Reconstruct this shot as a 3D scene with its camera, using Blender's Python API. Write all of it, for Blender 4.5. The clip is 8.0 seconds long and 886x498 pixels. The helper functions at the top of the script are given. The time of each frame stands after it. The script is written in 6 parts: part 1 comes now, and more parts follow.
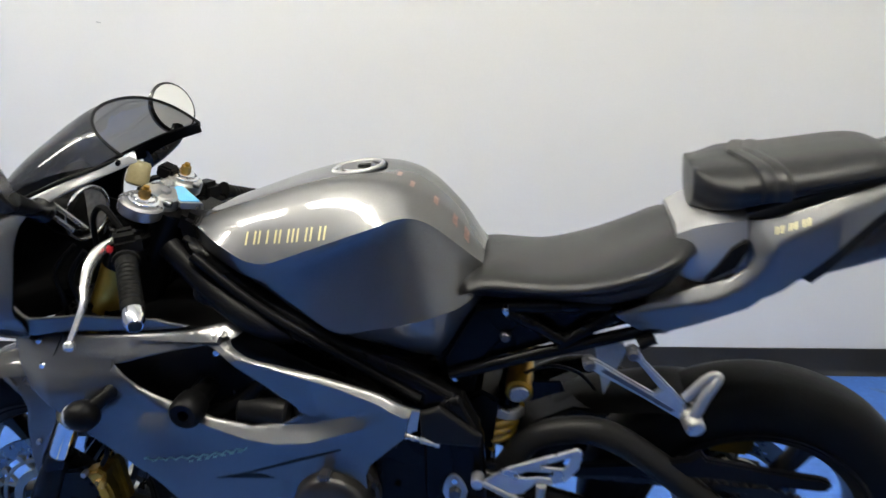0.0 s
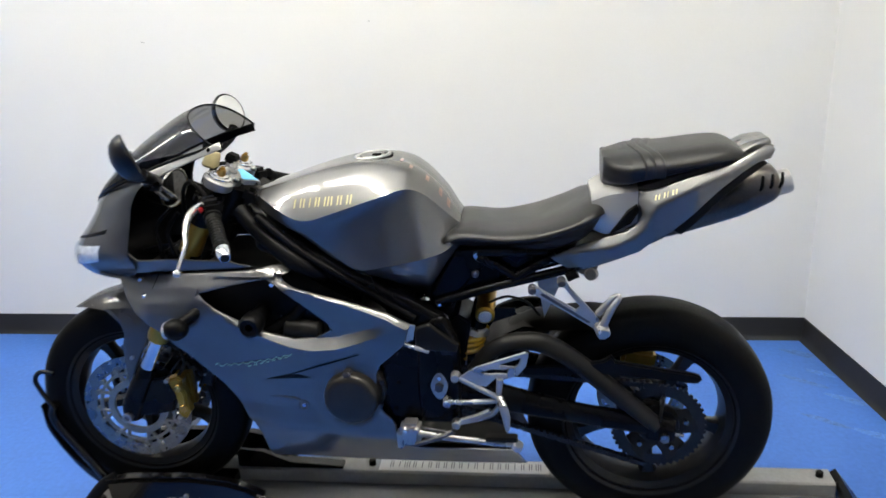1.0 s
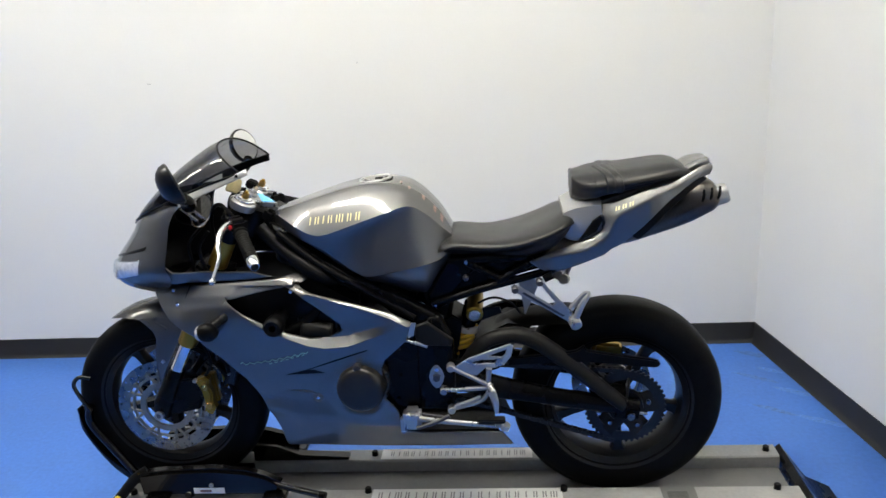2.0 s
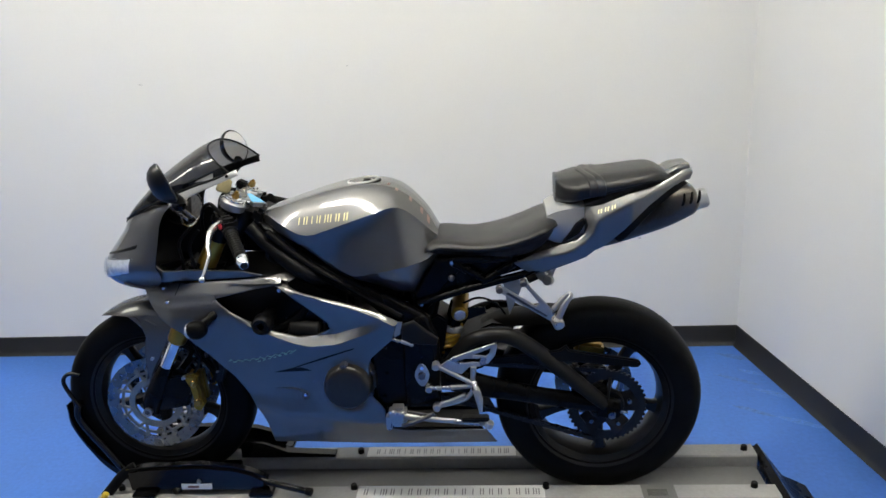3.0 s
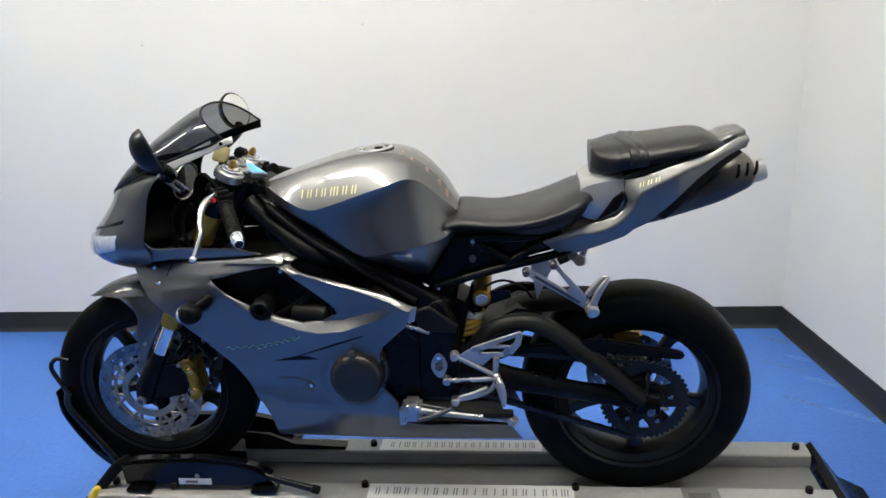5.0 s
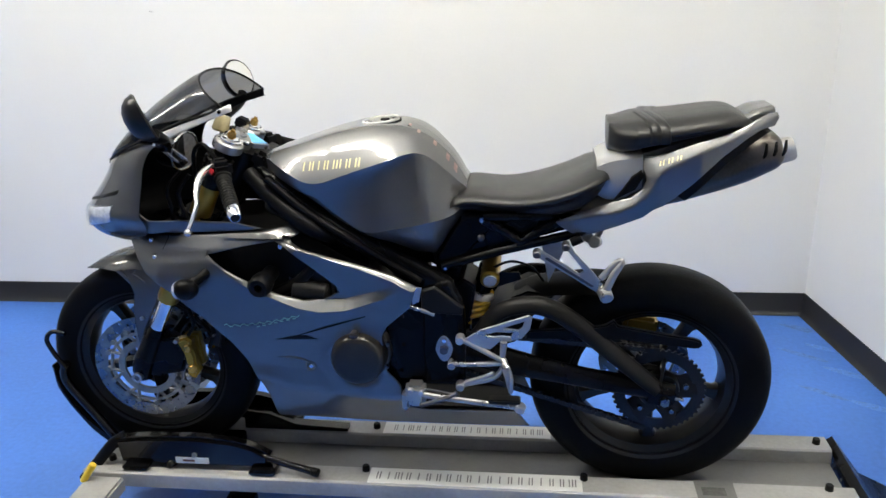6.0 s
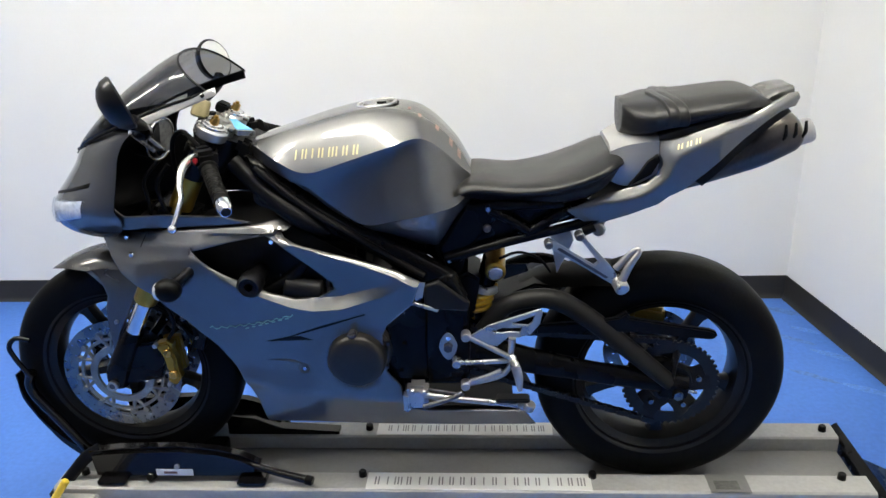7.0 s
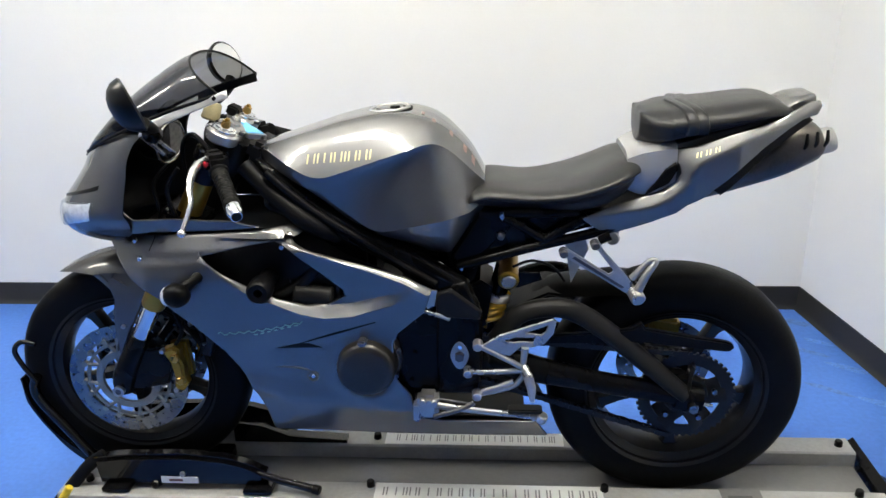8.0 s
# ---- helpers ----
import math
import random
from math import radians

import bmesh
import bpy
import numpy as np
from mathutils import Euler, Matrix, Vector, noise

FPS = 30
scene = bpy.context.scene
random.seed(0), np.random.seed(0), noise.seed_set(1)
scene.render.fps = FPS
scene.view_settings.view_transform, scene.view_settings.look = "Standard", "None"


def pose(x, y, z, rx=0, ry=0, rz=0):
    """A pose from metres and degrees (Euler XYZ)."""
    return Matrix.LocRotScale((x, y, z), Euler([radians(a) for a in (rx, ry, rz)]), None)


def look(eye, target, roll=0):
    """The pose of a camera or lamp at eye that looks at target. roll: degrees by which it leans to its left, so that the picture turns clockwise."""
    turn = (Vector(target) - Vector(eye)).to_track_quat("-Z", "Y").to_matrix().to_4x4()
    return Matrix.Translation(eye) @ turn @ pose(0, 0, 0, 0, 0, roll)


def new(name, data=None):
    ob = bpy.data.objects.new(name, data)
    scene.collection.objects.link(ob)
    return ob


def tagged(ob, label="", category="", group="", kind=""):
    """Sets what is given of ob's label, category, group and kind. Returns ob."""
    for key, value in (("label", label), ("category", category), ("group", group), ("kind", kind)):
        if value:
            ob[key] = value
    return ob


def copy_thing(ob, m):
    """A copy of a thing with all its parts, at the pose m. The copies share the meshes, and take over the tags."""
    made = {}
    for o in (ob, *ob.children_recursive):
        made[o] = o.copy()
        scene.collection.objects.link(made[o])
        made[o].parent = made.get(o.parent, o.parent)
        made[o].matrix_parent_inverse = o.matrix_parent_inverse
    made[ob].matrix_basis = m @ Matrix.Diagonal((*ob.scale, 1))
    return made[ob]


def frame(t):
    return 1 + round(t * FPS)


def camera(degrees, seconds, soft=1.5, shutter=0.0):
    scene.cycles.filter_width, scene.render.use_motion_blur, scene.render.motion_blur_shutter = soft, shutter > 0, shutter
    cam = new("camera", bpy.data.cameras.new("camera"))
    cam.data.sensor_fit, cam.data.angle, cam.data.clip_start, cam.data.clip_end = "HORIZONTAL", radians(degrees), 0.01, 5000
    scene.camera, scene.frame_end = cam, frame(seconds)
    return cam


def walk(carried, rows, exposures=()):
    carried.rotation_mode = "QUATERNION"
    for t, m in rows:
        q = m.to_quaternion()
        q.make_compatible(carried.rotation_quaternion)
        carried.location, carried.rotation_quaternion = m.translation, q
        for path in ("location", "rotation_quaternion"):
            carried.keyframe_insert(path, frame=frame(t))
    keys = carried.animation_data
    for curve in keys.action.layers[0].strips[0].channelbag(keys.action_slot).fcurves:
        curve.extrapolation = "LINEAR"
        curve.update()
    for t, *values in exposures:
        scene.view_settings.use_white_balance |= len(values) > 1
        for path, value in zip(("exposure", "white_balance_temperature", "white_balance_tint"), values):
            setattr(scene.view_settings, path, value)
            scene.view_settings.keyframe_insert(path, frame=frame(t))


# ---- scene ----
cam = camera(59.0, 8.0, shutter=0.5)
PATH = [
    (0, (1.037, -1.288, 1.467), (0.746, 0.57, 0.785), -3.7),
    (0.5, (1.098, -1.589, 1.503), (0.839, 0.284, 0.852), -3.3),
    (1, (1.102, -1.856, 1.554), (0.857, 0.017, 0.896), -2.9),
    (1.5, (1.07, -2.092, 1.578), (0.857, -0.202, 0.96), -3.5),
    (2.8, (1.069, -2.22, 1.614), (0.945, -0.306, 1.048), -2.6),
    (3, (1.082, -2.228, 1.602), (0.943, -0.317, 1.027), -2.7),
    (3.5, (1.064, -2.216, 1.588), (0.918, -0.307, 1.011), -1.1),
    (4, (1.057, -2.171, 1.583), (0.925, -0.267, 0.985), -0.8),
    (4.5, (1.07, -2.077, 1.564), (0.894, -0.18, 0.953), -2.4),
    (4.7, (1.07, -2.036, 1.559), (0.891, -0.145, 0.934), -2.8),
    (5.8, (1.115, -1.92, 1.527), (0.826, -0.065, 0.838), -3.1),
    (6, (1.095, -1.899, 1.522), (0.845, -0.042, 0.822), -2.3),
    (6.5, (1.012, -1.828, 1.513), (0.812, 0.024, 0.784), -2.7),
    (7, (0.955, -1.793, 1.5), (0.834, 0.061, 0.759), -2.0),
    (7.5, (0.943, -1.764, 1.494), (0.82, 0.095, 0.767), -1.4),
    (8, (0.936, -1.765, 1.493), (0.802, 0.094, 0.766), -1.5),
]
walk(cam, [(t, look(eye, target, roll)) for t, eye, target, roll in PATH],
     [(0.0, -0.06), (0.5, 0.13), (1.5, 0.08), (2.2, -0.04), (3.5, -0.24), (4.5, -0.1), (6.5, 0.2), (8.0, 0.25)])

# ---- world, light, exposure ----
world = bpy.data.worlds.new("world")
scene.world = world
world.use_nodes = True
world.node_tree.nodes["Background"].inputs[0].default_value = (0.9, 0.95, 1.0, 1)
world.node_tree.nodes["Background"].inputs[1].default_value = 0.05
LAMP_GLOW = 38.5


# ---- materials ----
def mat(name, color, rough=0.5, metal=0.0, coat=0.0, vary=0.12, scale=6.0, bump=0.0, fine=120.0, rough_vary=0.1, coat_rough=0.05, spec=0.5):
    """A procedural surface: base colour varied at two scales, roughness varied, fine relief."""
    m = bpy.data.materials.new(name)
    m.use_nodes = True
    nt = m.node_tree
    b = nt.nodes["Principled BSDF"]
    co = nt.nodes.new("ShaderNodeTexCoord")
    big = nt.nodes.new("ShaderNodeTexNoise")
    big.inputs["Scale"].default_value, big.inputs["Detail"].default_value = scale, 5
    small = nt.nodes.new("ShaderNodeTexNoise")
    small.inputs["Scale"].default_value, small.inputs["Detail"].default_value = fine, 3
    for n in (big, small):
        nt.links.new(co.outputs["Object"], n.inputs["Vector"])
    mix = nt.nodes.new("ShaderNodeMath")
    mix.operation = "ADD"
    half = nt.nodes.new("ShaderNodeMath")
    half.operation = "MULTIPLY"
    half.inputs[1].default_value = 0.5
    nt.links.new(small.outputs["Fac"], half.inputs[0])
    nt.links.new(big.outputs["Fac"], mix.inputs[0])
    nt.links.new(half.outputs[0], mix.inputs[1])
    ramp = nt.nodes.new("ShaderNodeValToRGB")
    ramp.color_ramp.elements[0].position, ramp.color_ramp.elements[1].position = 0.45, 1.05
    ramp.color_ramp.elements[0].color = (*[c * (1 - vary) for c in color], 1)
    ramp.color_ramp.elements[1].color = (*[min(1, c * (1 + vary)) for c in color], 1)
    nt.links.new(mix.outputs[0], ramp.inputs[0])
    nt.links.new(ramp.outputs[0], b.inputs["Base Color"])
    rr = nt.nodes.new("ShaderNodeMapRange")
    rr.inputs[1].default_value, rr.inputs[2].default_value = 0.3, 0.7
    rr.inputs[3].default_value, rr.inputs[4].default_value = max(0.02, rough * (1 - rough_vary)), min(1, rough * (1 + rough_vary))
    nt.links.new(big.outputs["Fac"], rr.inputs[0])
    nt.links.new(rr.outputs[0], b.inputs["Roughness"])
    b.inputs["Metallic"].default_value = metal
    b.inputs["Coat Weight"].default_value, b.inputs["Coat Roughness"].default_value = coat, coat_rough
    b.inputs["Specular IOR Level"].default_value = spec
    b.inputs["Coat IOR"].default_value = 1.75
    if bump:
        bp = nt.nodes.new("ShaderNodeBump")
        bp.inputs["Strength"].default_value, bp.inputs["Distance"].default_value = bump, 0.002
        nt.links.new(small.outputs["Fac"], bp.inputs["Height"])
        nt.links.new(bp.outputs[0], b.inputs["Normal"])
    return m


def glass(name, color, rough=0.02, film=0.9):
    """Thin see-through sheet: tinted transparency under a glossy film."""
    m = bpy.data.materials.new(name)
    m.use_nodes = True
    nt = m.node_tree
    nt.nodes.clear()
    out = nt.nodes.new("ShaderNodeOutputMaterial")
    tr = nt.nodes.new("ShaderNodeBsdfTransparent")
    tr.inputs[0].default_value = (*color, 1)
    gl = nt.nodes.new("ShaderNodeBsdfGlossy")
    gl.inputs["Roughness"].default_value = rough
    gl.inputs["Color"].default_value = (film, film, film, 1)
    lw = nt.nodes.new("ShaderNodeLayerWeight")
    lw.inputs["Blend"].default_value = 0.5
    pw = nt.nodes.new("ShaderNodeMath")
    pw.operation = "POWER"
    pw.inputs[1].default_value = 4.0
    fr = nt.nodes.new("ShaderNodeMath")
    fr.operation = "MULTIPLY_ADD"
    fr.inputs[1].default_value, fr.inputs[2].default_value = 0.55, 0.045
    nt.links.new(lw.outputs["Facing"], pw.inputs[0])
    nt.links.new(pw.outputs[0], fr.inputs[0])
    mx = nt.nodes.new("ShaderNodeMixShader")
    nt.links.new(fr.outputs[0], mx.inputs[0])
    nt.links.new(tr.outputs[0], mx.inputs[1])
    nt.links.new(gl.outputs[0], mx.inputs[2])
    nt.links.new(mx.outputs[0], out.inputs[0])
    return m


def lacquer(name, color, rough, head_on):
    """Metallic lacquer: a satin flake layer with a compact gleam under a clear coat that mirrors the share head_on, more at a slant."""
    m = bpy.data.materials.new(name)
    m.use_nodes = True
    nt = m.node_tree
    nt.nodes.clear()
    out = nt.nodes.new("ShaderNodeOutputMaterial")
    co = nt.nodes.new("ShaderNodeTexCoord")
    flake = nt.nodes.new("ShaderNodeTexNoise")
    flake.inputs["Scale"].default_value, flake.inputs["Detail"].default_value = 700, 2
    cloud = nt.nodes.new("ShaderNodeTexNoise")
    cloud.inputs["Scale"].default_value, cloud.inputs["Detail"].default_value = 5, 4
    for n in (flake, cloud):
        nt.links.new(co.outputs["Object"], n.inputs["Vector"])
    add = nt.nodes.new("ShaderNodeMath")
    add.operation = "ADD"
    nt.links.new(flake.outputs["Fac"], add.inputs[0])
    nt.links.new(cloud.outputs["Fac"], add.inputs[1])
    ramp = nt.nodes.new("ShaderNodeValToRGB")
    ramp.color_ramp.elements[0].position, ramp.color_ramp.elements[1].position = 0.6, 1.4
    ramp.color_ramp.elements[0].color = (*[c * 0.86 for c in color], 1)
    ramp.color_ramp.elements[1].color = (*[c * 1.14 for c in color], 1)
    nt.links.new(add.outputs[0], ramp.inputs[0])
    base = nt.nodes.new("ShaderNodeBsdfGlossy")
    base.distribution = "BECKMANN"
    base.inputs["Roughness"].default_value = rough
    nt.links.new(ramp.outputs[0], base.inputs["Color"])
    body_tint = nt.nodes.new("ShaderNodeBsdfDiffuse")
    body_tint.inputs["Color"].default_value = (*[c * 0.22 for c in color], 1)
    under = nt.nodes.new("ShaderNodeAddShader")
    nt.links.new(base.outputs[0], under.inputs[0])
    nt.links.new(body_tint.outputs[0], under.inputs[1])
    coat = nt.nodes.new("ShaderNodeBsdfGlossy")
    coat.distribution = "GGX"
    coat.inputs["Roughness"].default_value = 0.03
    coat.inputs["Color"].default_value = (1, 1, 1, 1)
    facing = nt.nodes.new("ShaderNodeLayerWeight")
    facing.inputs["Blend"].default_value = 0.5
    power = nt.nodes.new("ShaderNodeMath")
    power.operation = "POWER"
    power.inputs[1].default_value = 5.0
    nt.links.new(facing.outputs["Facing"], power.inputs[0])
    fr = nt.nodes.new("ShaderNodeMath")
    fr.operation = "MULTIPLY_ADD"
    fr.inputs[1].default_value, fr.inputs[2].default_value = 1.0 - head_on, head_on
    nt.links.new(power.outputs[0], fr.inputs[0])
    mx = nt.nodes.new("ShaderNodeMixShader")
    nt.links.new(fr.outputs[0], mx.inputs[0])
    nt.links.new(under.outputs[0], mx.inputs[1])
    nt.links.new(coat.outputs[0], mx.inputs[2])
    nt.links.new(mx.outputs[0], out.inputs[0])
    return m


def glow(name, color, strength):
    m = bpy.data.materials.new(name)
    m.use_nodes = True
    b = m.node_tree.nodes["Principled BSDF"]
    b.inputs["Base Color"].default_value = (0.8, 0.8, 0.8, 1)
    b.inputs["Emission Color"].default_value = (*color, 1)
    b.inputs["Emission Strength"].default_value = strength
    return m


PAINT = lacquer("graphite_paint", (0.080, 0.0795, 0.079), 0.50, 0.085)
# lighter grey paint for the pieces that look brighter than PAINT
PAINT_LIGHT = mat("silver_paint", (0.32, 0.32, 0.32), 0.30, 0.35, 0.6, 0.05, 4, 0.02, 900)
BLACK_PLASTIC = mat("black_plastic", (0.0032, 0.0032, 0.0036), 0.42, 0, 0.0, 0.3, 9, 0.15, 300, spec=0.12)
BLACK_METAL = mat("black_satin_metal", (0.003, 0.003, 0.0033), 0.27, 0.0, 0.03, 0.3, 8, 0.1, 200, spec=0.11)
WHEEL_BLACK = mat("gloss_black_wheel", (0.0045, 0.0045, 0.005), 0.40, 0.0, 0.15, 0.3, 8, 0.05, 200, spec=0.22)
GREY_PLASTIC = mat("dark_grey_plastic", (0.008, 0.008, 0.008), 0.4, 0, 0.0, 0.2, 9, 0.15, 300, spec=0.18)
RUBBER = mat("tyre_rubber", (0.0042, 0.0042, 0.0042), 0.5, 0, 0, 0.35, 12, 0.2, 180, 0.2, spec=0.08)
VINYL = mat("seat_vinyl", (0.010, 0.010, 0.0105), 0.33, 0, 0, 0.15, 14, 0.25, 700, spec=0.36)
ALU = mat("satin_aluminium", (0.40, 0.395, 0.388), 0.32, 0.8, 0, 0.12, 18, 0.1, 260, 0.3)
BRIGHT_ALU = mat("polished_aluminium", (0.72, 0.715, 0.70), 0.24, 0.85, 0, 0.08, 20, 0.05, 240)
CHROME = mat("polished_steel", (0.75, 0.75, 0.76), 0.10, 1.0, 0, 0.06, 20, 0, 200)
STEEL = mat("disc_steel", (0.20, 0.205, 0.21), 0.28, 1.0, 0, 0.15, 30, 0.1, 300, 0.3)
CARRIER = mat("dull_disc_carrier", (0.26, 0.25, 0.22), 0.36, 0.85, 0, 0.2, 30, 0.1, 300)
DARK_STEEL = mat("dark_steel", (0.10, 0.10, 0.11), 0.38, 0.8, 0, 0.25, 25, 0.1, 200)
OILY = mat("oily_dark_steel", (0.020, 0.020, 0.020), 0.45, 0.6, 0, 0.3, 25, 0.1, 200)
GOLD = mat("gold_anodised", (0.38, 0.22, 0.03), 0.32, 0.75, 0, 0.15, 20, 0.1, 250)
BRASS = mat("brass_adjuster", (0.50, 0.30, 0.08), 0.28, 0.9, 0, 0.12, 30, 0, 200)
SPRING = mat("yellow_spring_paint", (0.72, 0.42, 0.02), 0.35, 0, 0.4, 0.12, 20, 0.05, 200)
GOLD_DECAL = mat("gold_decal", (0.56, 0.50, 0.24), 0.4, 0.2, 0.4, 0.08, 30, 0, 200)
GREEN_DECAL = mat("gold_green_decal", (0.26, 0.36, 0.20), 0.35, 0.2, 0.4, 0.15, 30, 0, 200)
RED_DECAL = mat("orange_red_decal", (0.15, 0.07, 0.05), 0.4, 0, 0.3, 0.5, 120, 0, 200)
RED = mat("red_plastic", (0.55, 0.02, 0.03), 0.35, 0, 0, 0.1, 20, 0, 200)
BLUE_DECAL = mat("pale_blue_sticker", (0.14, 0.46, 0.78), 0.35, 0, 0.3, 0.06, 20, 0, 200)
TITAN = mat("dull_titanium", (0.10, 0.09, 0.082), 0.36, 0.85, 0, 0.2, 10, 0.1, 160, 0.2)
CREAM = mat("cream_fluid_bottle", (0.34, 0.29, 0.15), 0.4, 0, 0.2, 0.15, 20, 0, 200)
YELLOW = mat("yellow_grip", (0.75, 0.52, 0.03), 0.4, 0, 0, 0.1, 20, 0.1, 200)
SCREEN = glass("smoked_screen", (0.27, 0.27, 0.275), 0.03, 0.9)
LENS = glass("clear_lens", (0.85, 0.88, 0.92), 0.02)
MIRROR = mat("mirror_glass", (0.8, 0.8, 0.8), 0.03, 1.0, 0, 0.02)
WHITE_LABEL = mat("white_label", (0.72, 0.72, 0.70), 0.4, 0, 0.1, 0.05, 10, 0, 200)
LABEL_INK = mat("label_ink", (0.20, 0.20, 0.20), 0.5, 0, 0, 0.2, 30, 0, 200)
LIFT_GREY = mat("lift_grey_paint", (0.150, 0.148, 0.143), 0.42, 0.1, 0.1, 0.14, 5, 0.2, 90, 0.25)
LIFT_TOP = mat("worn_light_grey_paint", (0.31, 0.307, 0.298), 0.45, 0.05, 0.1, 0.16, 7, 0.2, 90, 0.25)
GREY_TAPE = mat("torn_tape", (0.075, 0.078, 0.070), 0.6, 0, 0, 0.4, 60, 0.2, 120)
CHOCK = mat("gloss_black_paint", (0.004, 0.004, 0.0045), 0.16, 0, 0.2, 0.3, 10, 0.05, 100, spec=0.2)
WALL = mat("white_wall_paint", (0.80, 0.798, 0.770), 0.55, 0, 0, 0.025, 1.2, 0.06, 160, 0.1)
CEIL = mat("ceiling_white", (0.84, 0.84, 0.82), 0.8, 0, 0, 0.03, 2, 0.1, 90)
BASE = mat("black_cove_vinyl", (0.012, 0.012, 0.013), 0.45, 0, 0, 0.25, 5, 0.1, 90)
FLOOR = mat("blue_floor_paint", (0.060, 0.166, 0.530), 0.40, 0, 0.0, 0.2, 1.6, 0.08, 60, 0.25, spec=0.28)
TUBE_GLOW = glow("lit_diffuser", (0.972, 0.930, 0.815), LAMP_GLOW)
TRIM_WHITE = mat("white_enamel", (0.7, 0.7, 0.7), 0.4, 0, 0.2, 0.04)


# ---- mesh helpers ----
def shade(bm, angle=40):
    for f in bm.faces:
        f.smooth = True
    for e in bm.edges:
        if len(e.link_faces) == 2 and e.calc_face_angle(0) > radians(angle):
            e.smooth = False


def part(name, bm, material, parent=None, label="", angle=40):
    bmesh.ops.recalc_face_normals(bm, faces=bm.faces[:])
    shade(bm, angle)
    me = bpy.data.meshes.new(name)
    bm.to_mesh(me)
    bm.free()
    me.materials.append(material)
    ob = new(name, me)
    ob.parent = parent
    return tagged(ob, label) if label else ob


def thing(name, at, label, category, group="", kind=""):
    return tagged(place(new(name), at), label, category, group, kind)


def place(ob, at):
    ob.location = at
    return ob


def twin(ob, name=None):
    """The mirrored copy of a part on the far side of the bike, with its own mesh."""
    me = ob.data.copy()
    me.transform(Matrix.Diagonal((1, -1, 1, 1)))
    me.flip_normals()
    o = new(name or ob.name, me)
    o.parent = ob.parent
    for ch in ob.children:
        c2 = ch.data.copy()
        c2.transform(Matrix.Diagonal((1, -1, 1, 1)))
        c2.flip_normals()
        oc = new(ch.name.split(".")[0], c2)
        oc.parent = o
    return o


def spline(pts, per=6, closed=False):
    """Catmull-Rom curve through tuples of any size."""
    p = [np.array(q, float) for q in pts]
    n = len(p)
    out = []
    for i in range(n if closed else n - 1):
        a, b, c, d = (p[(i + k) % n] if closed else p[min(max(i + k, 0), n - 1)] for k in (-1, 0, 1, 2))
        for k in range(per):
            t = k / per
            out.append(0.5 * (2 * b + (c - a) * t + (2 * a - 5 * b + 4 * c - d) * t * t + (3 * b - a - 3 * c + d) * t ** 3))
    if not closed:
        out.append(p[-1])
    return out


def curve_at(table, x):
    """Piecewise-linear table ((x, value), ...) read at x."""
    return float(np.interp(x, [a for a, _ in table], [b for _, b in table]))


def loft(rings, bm=None, closed=True, caps=True):
    bm = bm or bmesh.new()
    rows = [[bm.verts.new(tuple(float(c) for c in p)) for p in r] for r in rings]
    n = len(rows[0])
    for a, b in zip(rows, rows[1:]):
        for i in range(n if closed else n - 1):
            j = (i + 1) % n
            try:
                bm.faces.new((a[i], a[j], b[j], b[i]))
            except ValueError:
                pass
    if caps and closed:
        for r in (rows[0], rows[-1]):
            try:
                bm.faces.new(r)
            except ValueError:
                pass
    return bm


def frames_along(pts):
    pts = [Vector([float(c) for c in p]) for p in pts]
    res, up = [], Vector((0.123, 0.31, 0.94))
    for i, p in enumerate(pts):
        t = (pts[min(i + 1, len(pts) - 1)] - pts[max(i - 1, 0)]).normalized()
        n = (up - t * up.dot(t))
        n = n.normalized() if n.length > 1e-5 else t.orthogonal().normalized()
        up = n
        res.append((p, n, t.cross(n)))
    return res


def tube(pts, r, n=12, bm=None, smooth=0, flat=1.0):
    """A round bar swept along points; r is a radius or a list of radii; flat squeezes it in its second direction."""
    if smooth:
        rr = r if isinstance(r, (list, tuple)) else [r] * len(pts)
        both = spline([(*p, q) for p, q in zip(pts, rr)], smooth)
        pts, r = [b[:3] for b in both], [b[3] for b in both]
    rr = r if isinstance(r, (list, tuple)) else [r] * len(pts)
    rings = [[p + a * (q * math.cos(2 * math.pi * k / n)) + b * (q * flat * math.sin(2 * math.pi * k / n)) for k in range(n)]
             for (p, a, b), q in zip(frames_along(pts), rr)]
    return loft(rings, bm)


def rod(p0, p1, r0, r1=None, n=16, bm=None, bevel=0.0):
    r1 = r0 if r1 is None else r1
    p0, p1 = Vector(p0), Vector(p1)
    if bevel:
        d = (p1 - p0).normalized() * bevel
        return tube([p0, p0 + d, p1 - d, p1], [r0 - bevel, r0, r1, r1 - bevel], n, bm)
    return tube([p0, p1], [r0, r1], n, bm)


def lathe(profile, centre=(0, 0, 0), n=48, bm=None, closed=True):
    """A ring turned about the y direction: profile of (radius, y)."""
    bm = bm or bmesh.new()
    rows = []
    for k in range(n):
        a = 2 * math.pi * k / n
        rows.append([bm.verts.new((centre[0] + r * math.cos(a), centre[1] + y, centre[2] + r * math.sin(a))) for r, y in profile])
    m = len(profile)
    for k in range(n):
        a, b = rows[k], rows[(k + 1) % n]
        for i in range(m if closed else m - 1):
            j = (i + 1) % m
            bm.faces.new((a[i], a[j], b[j], b[i]))
    bmesh.ops.remove_doubles(bm, verts=bm.verts[:], dist=1e-6)
    return bm


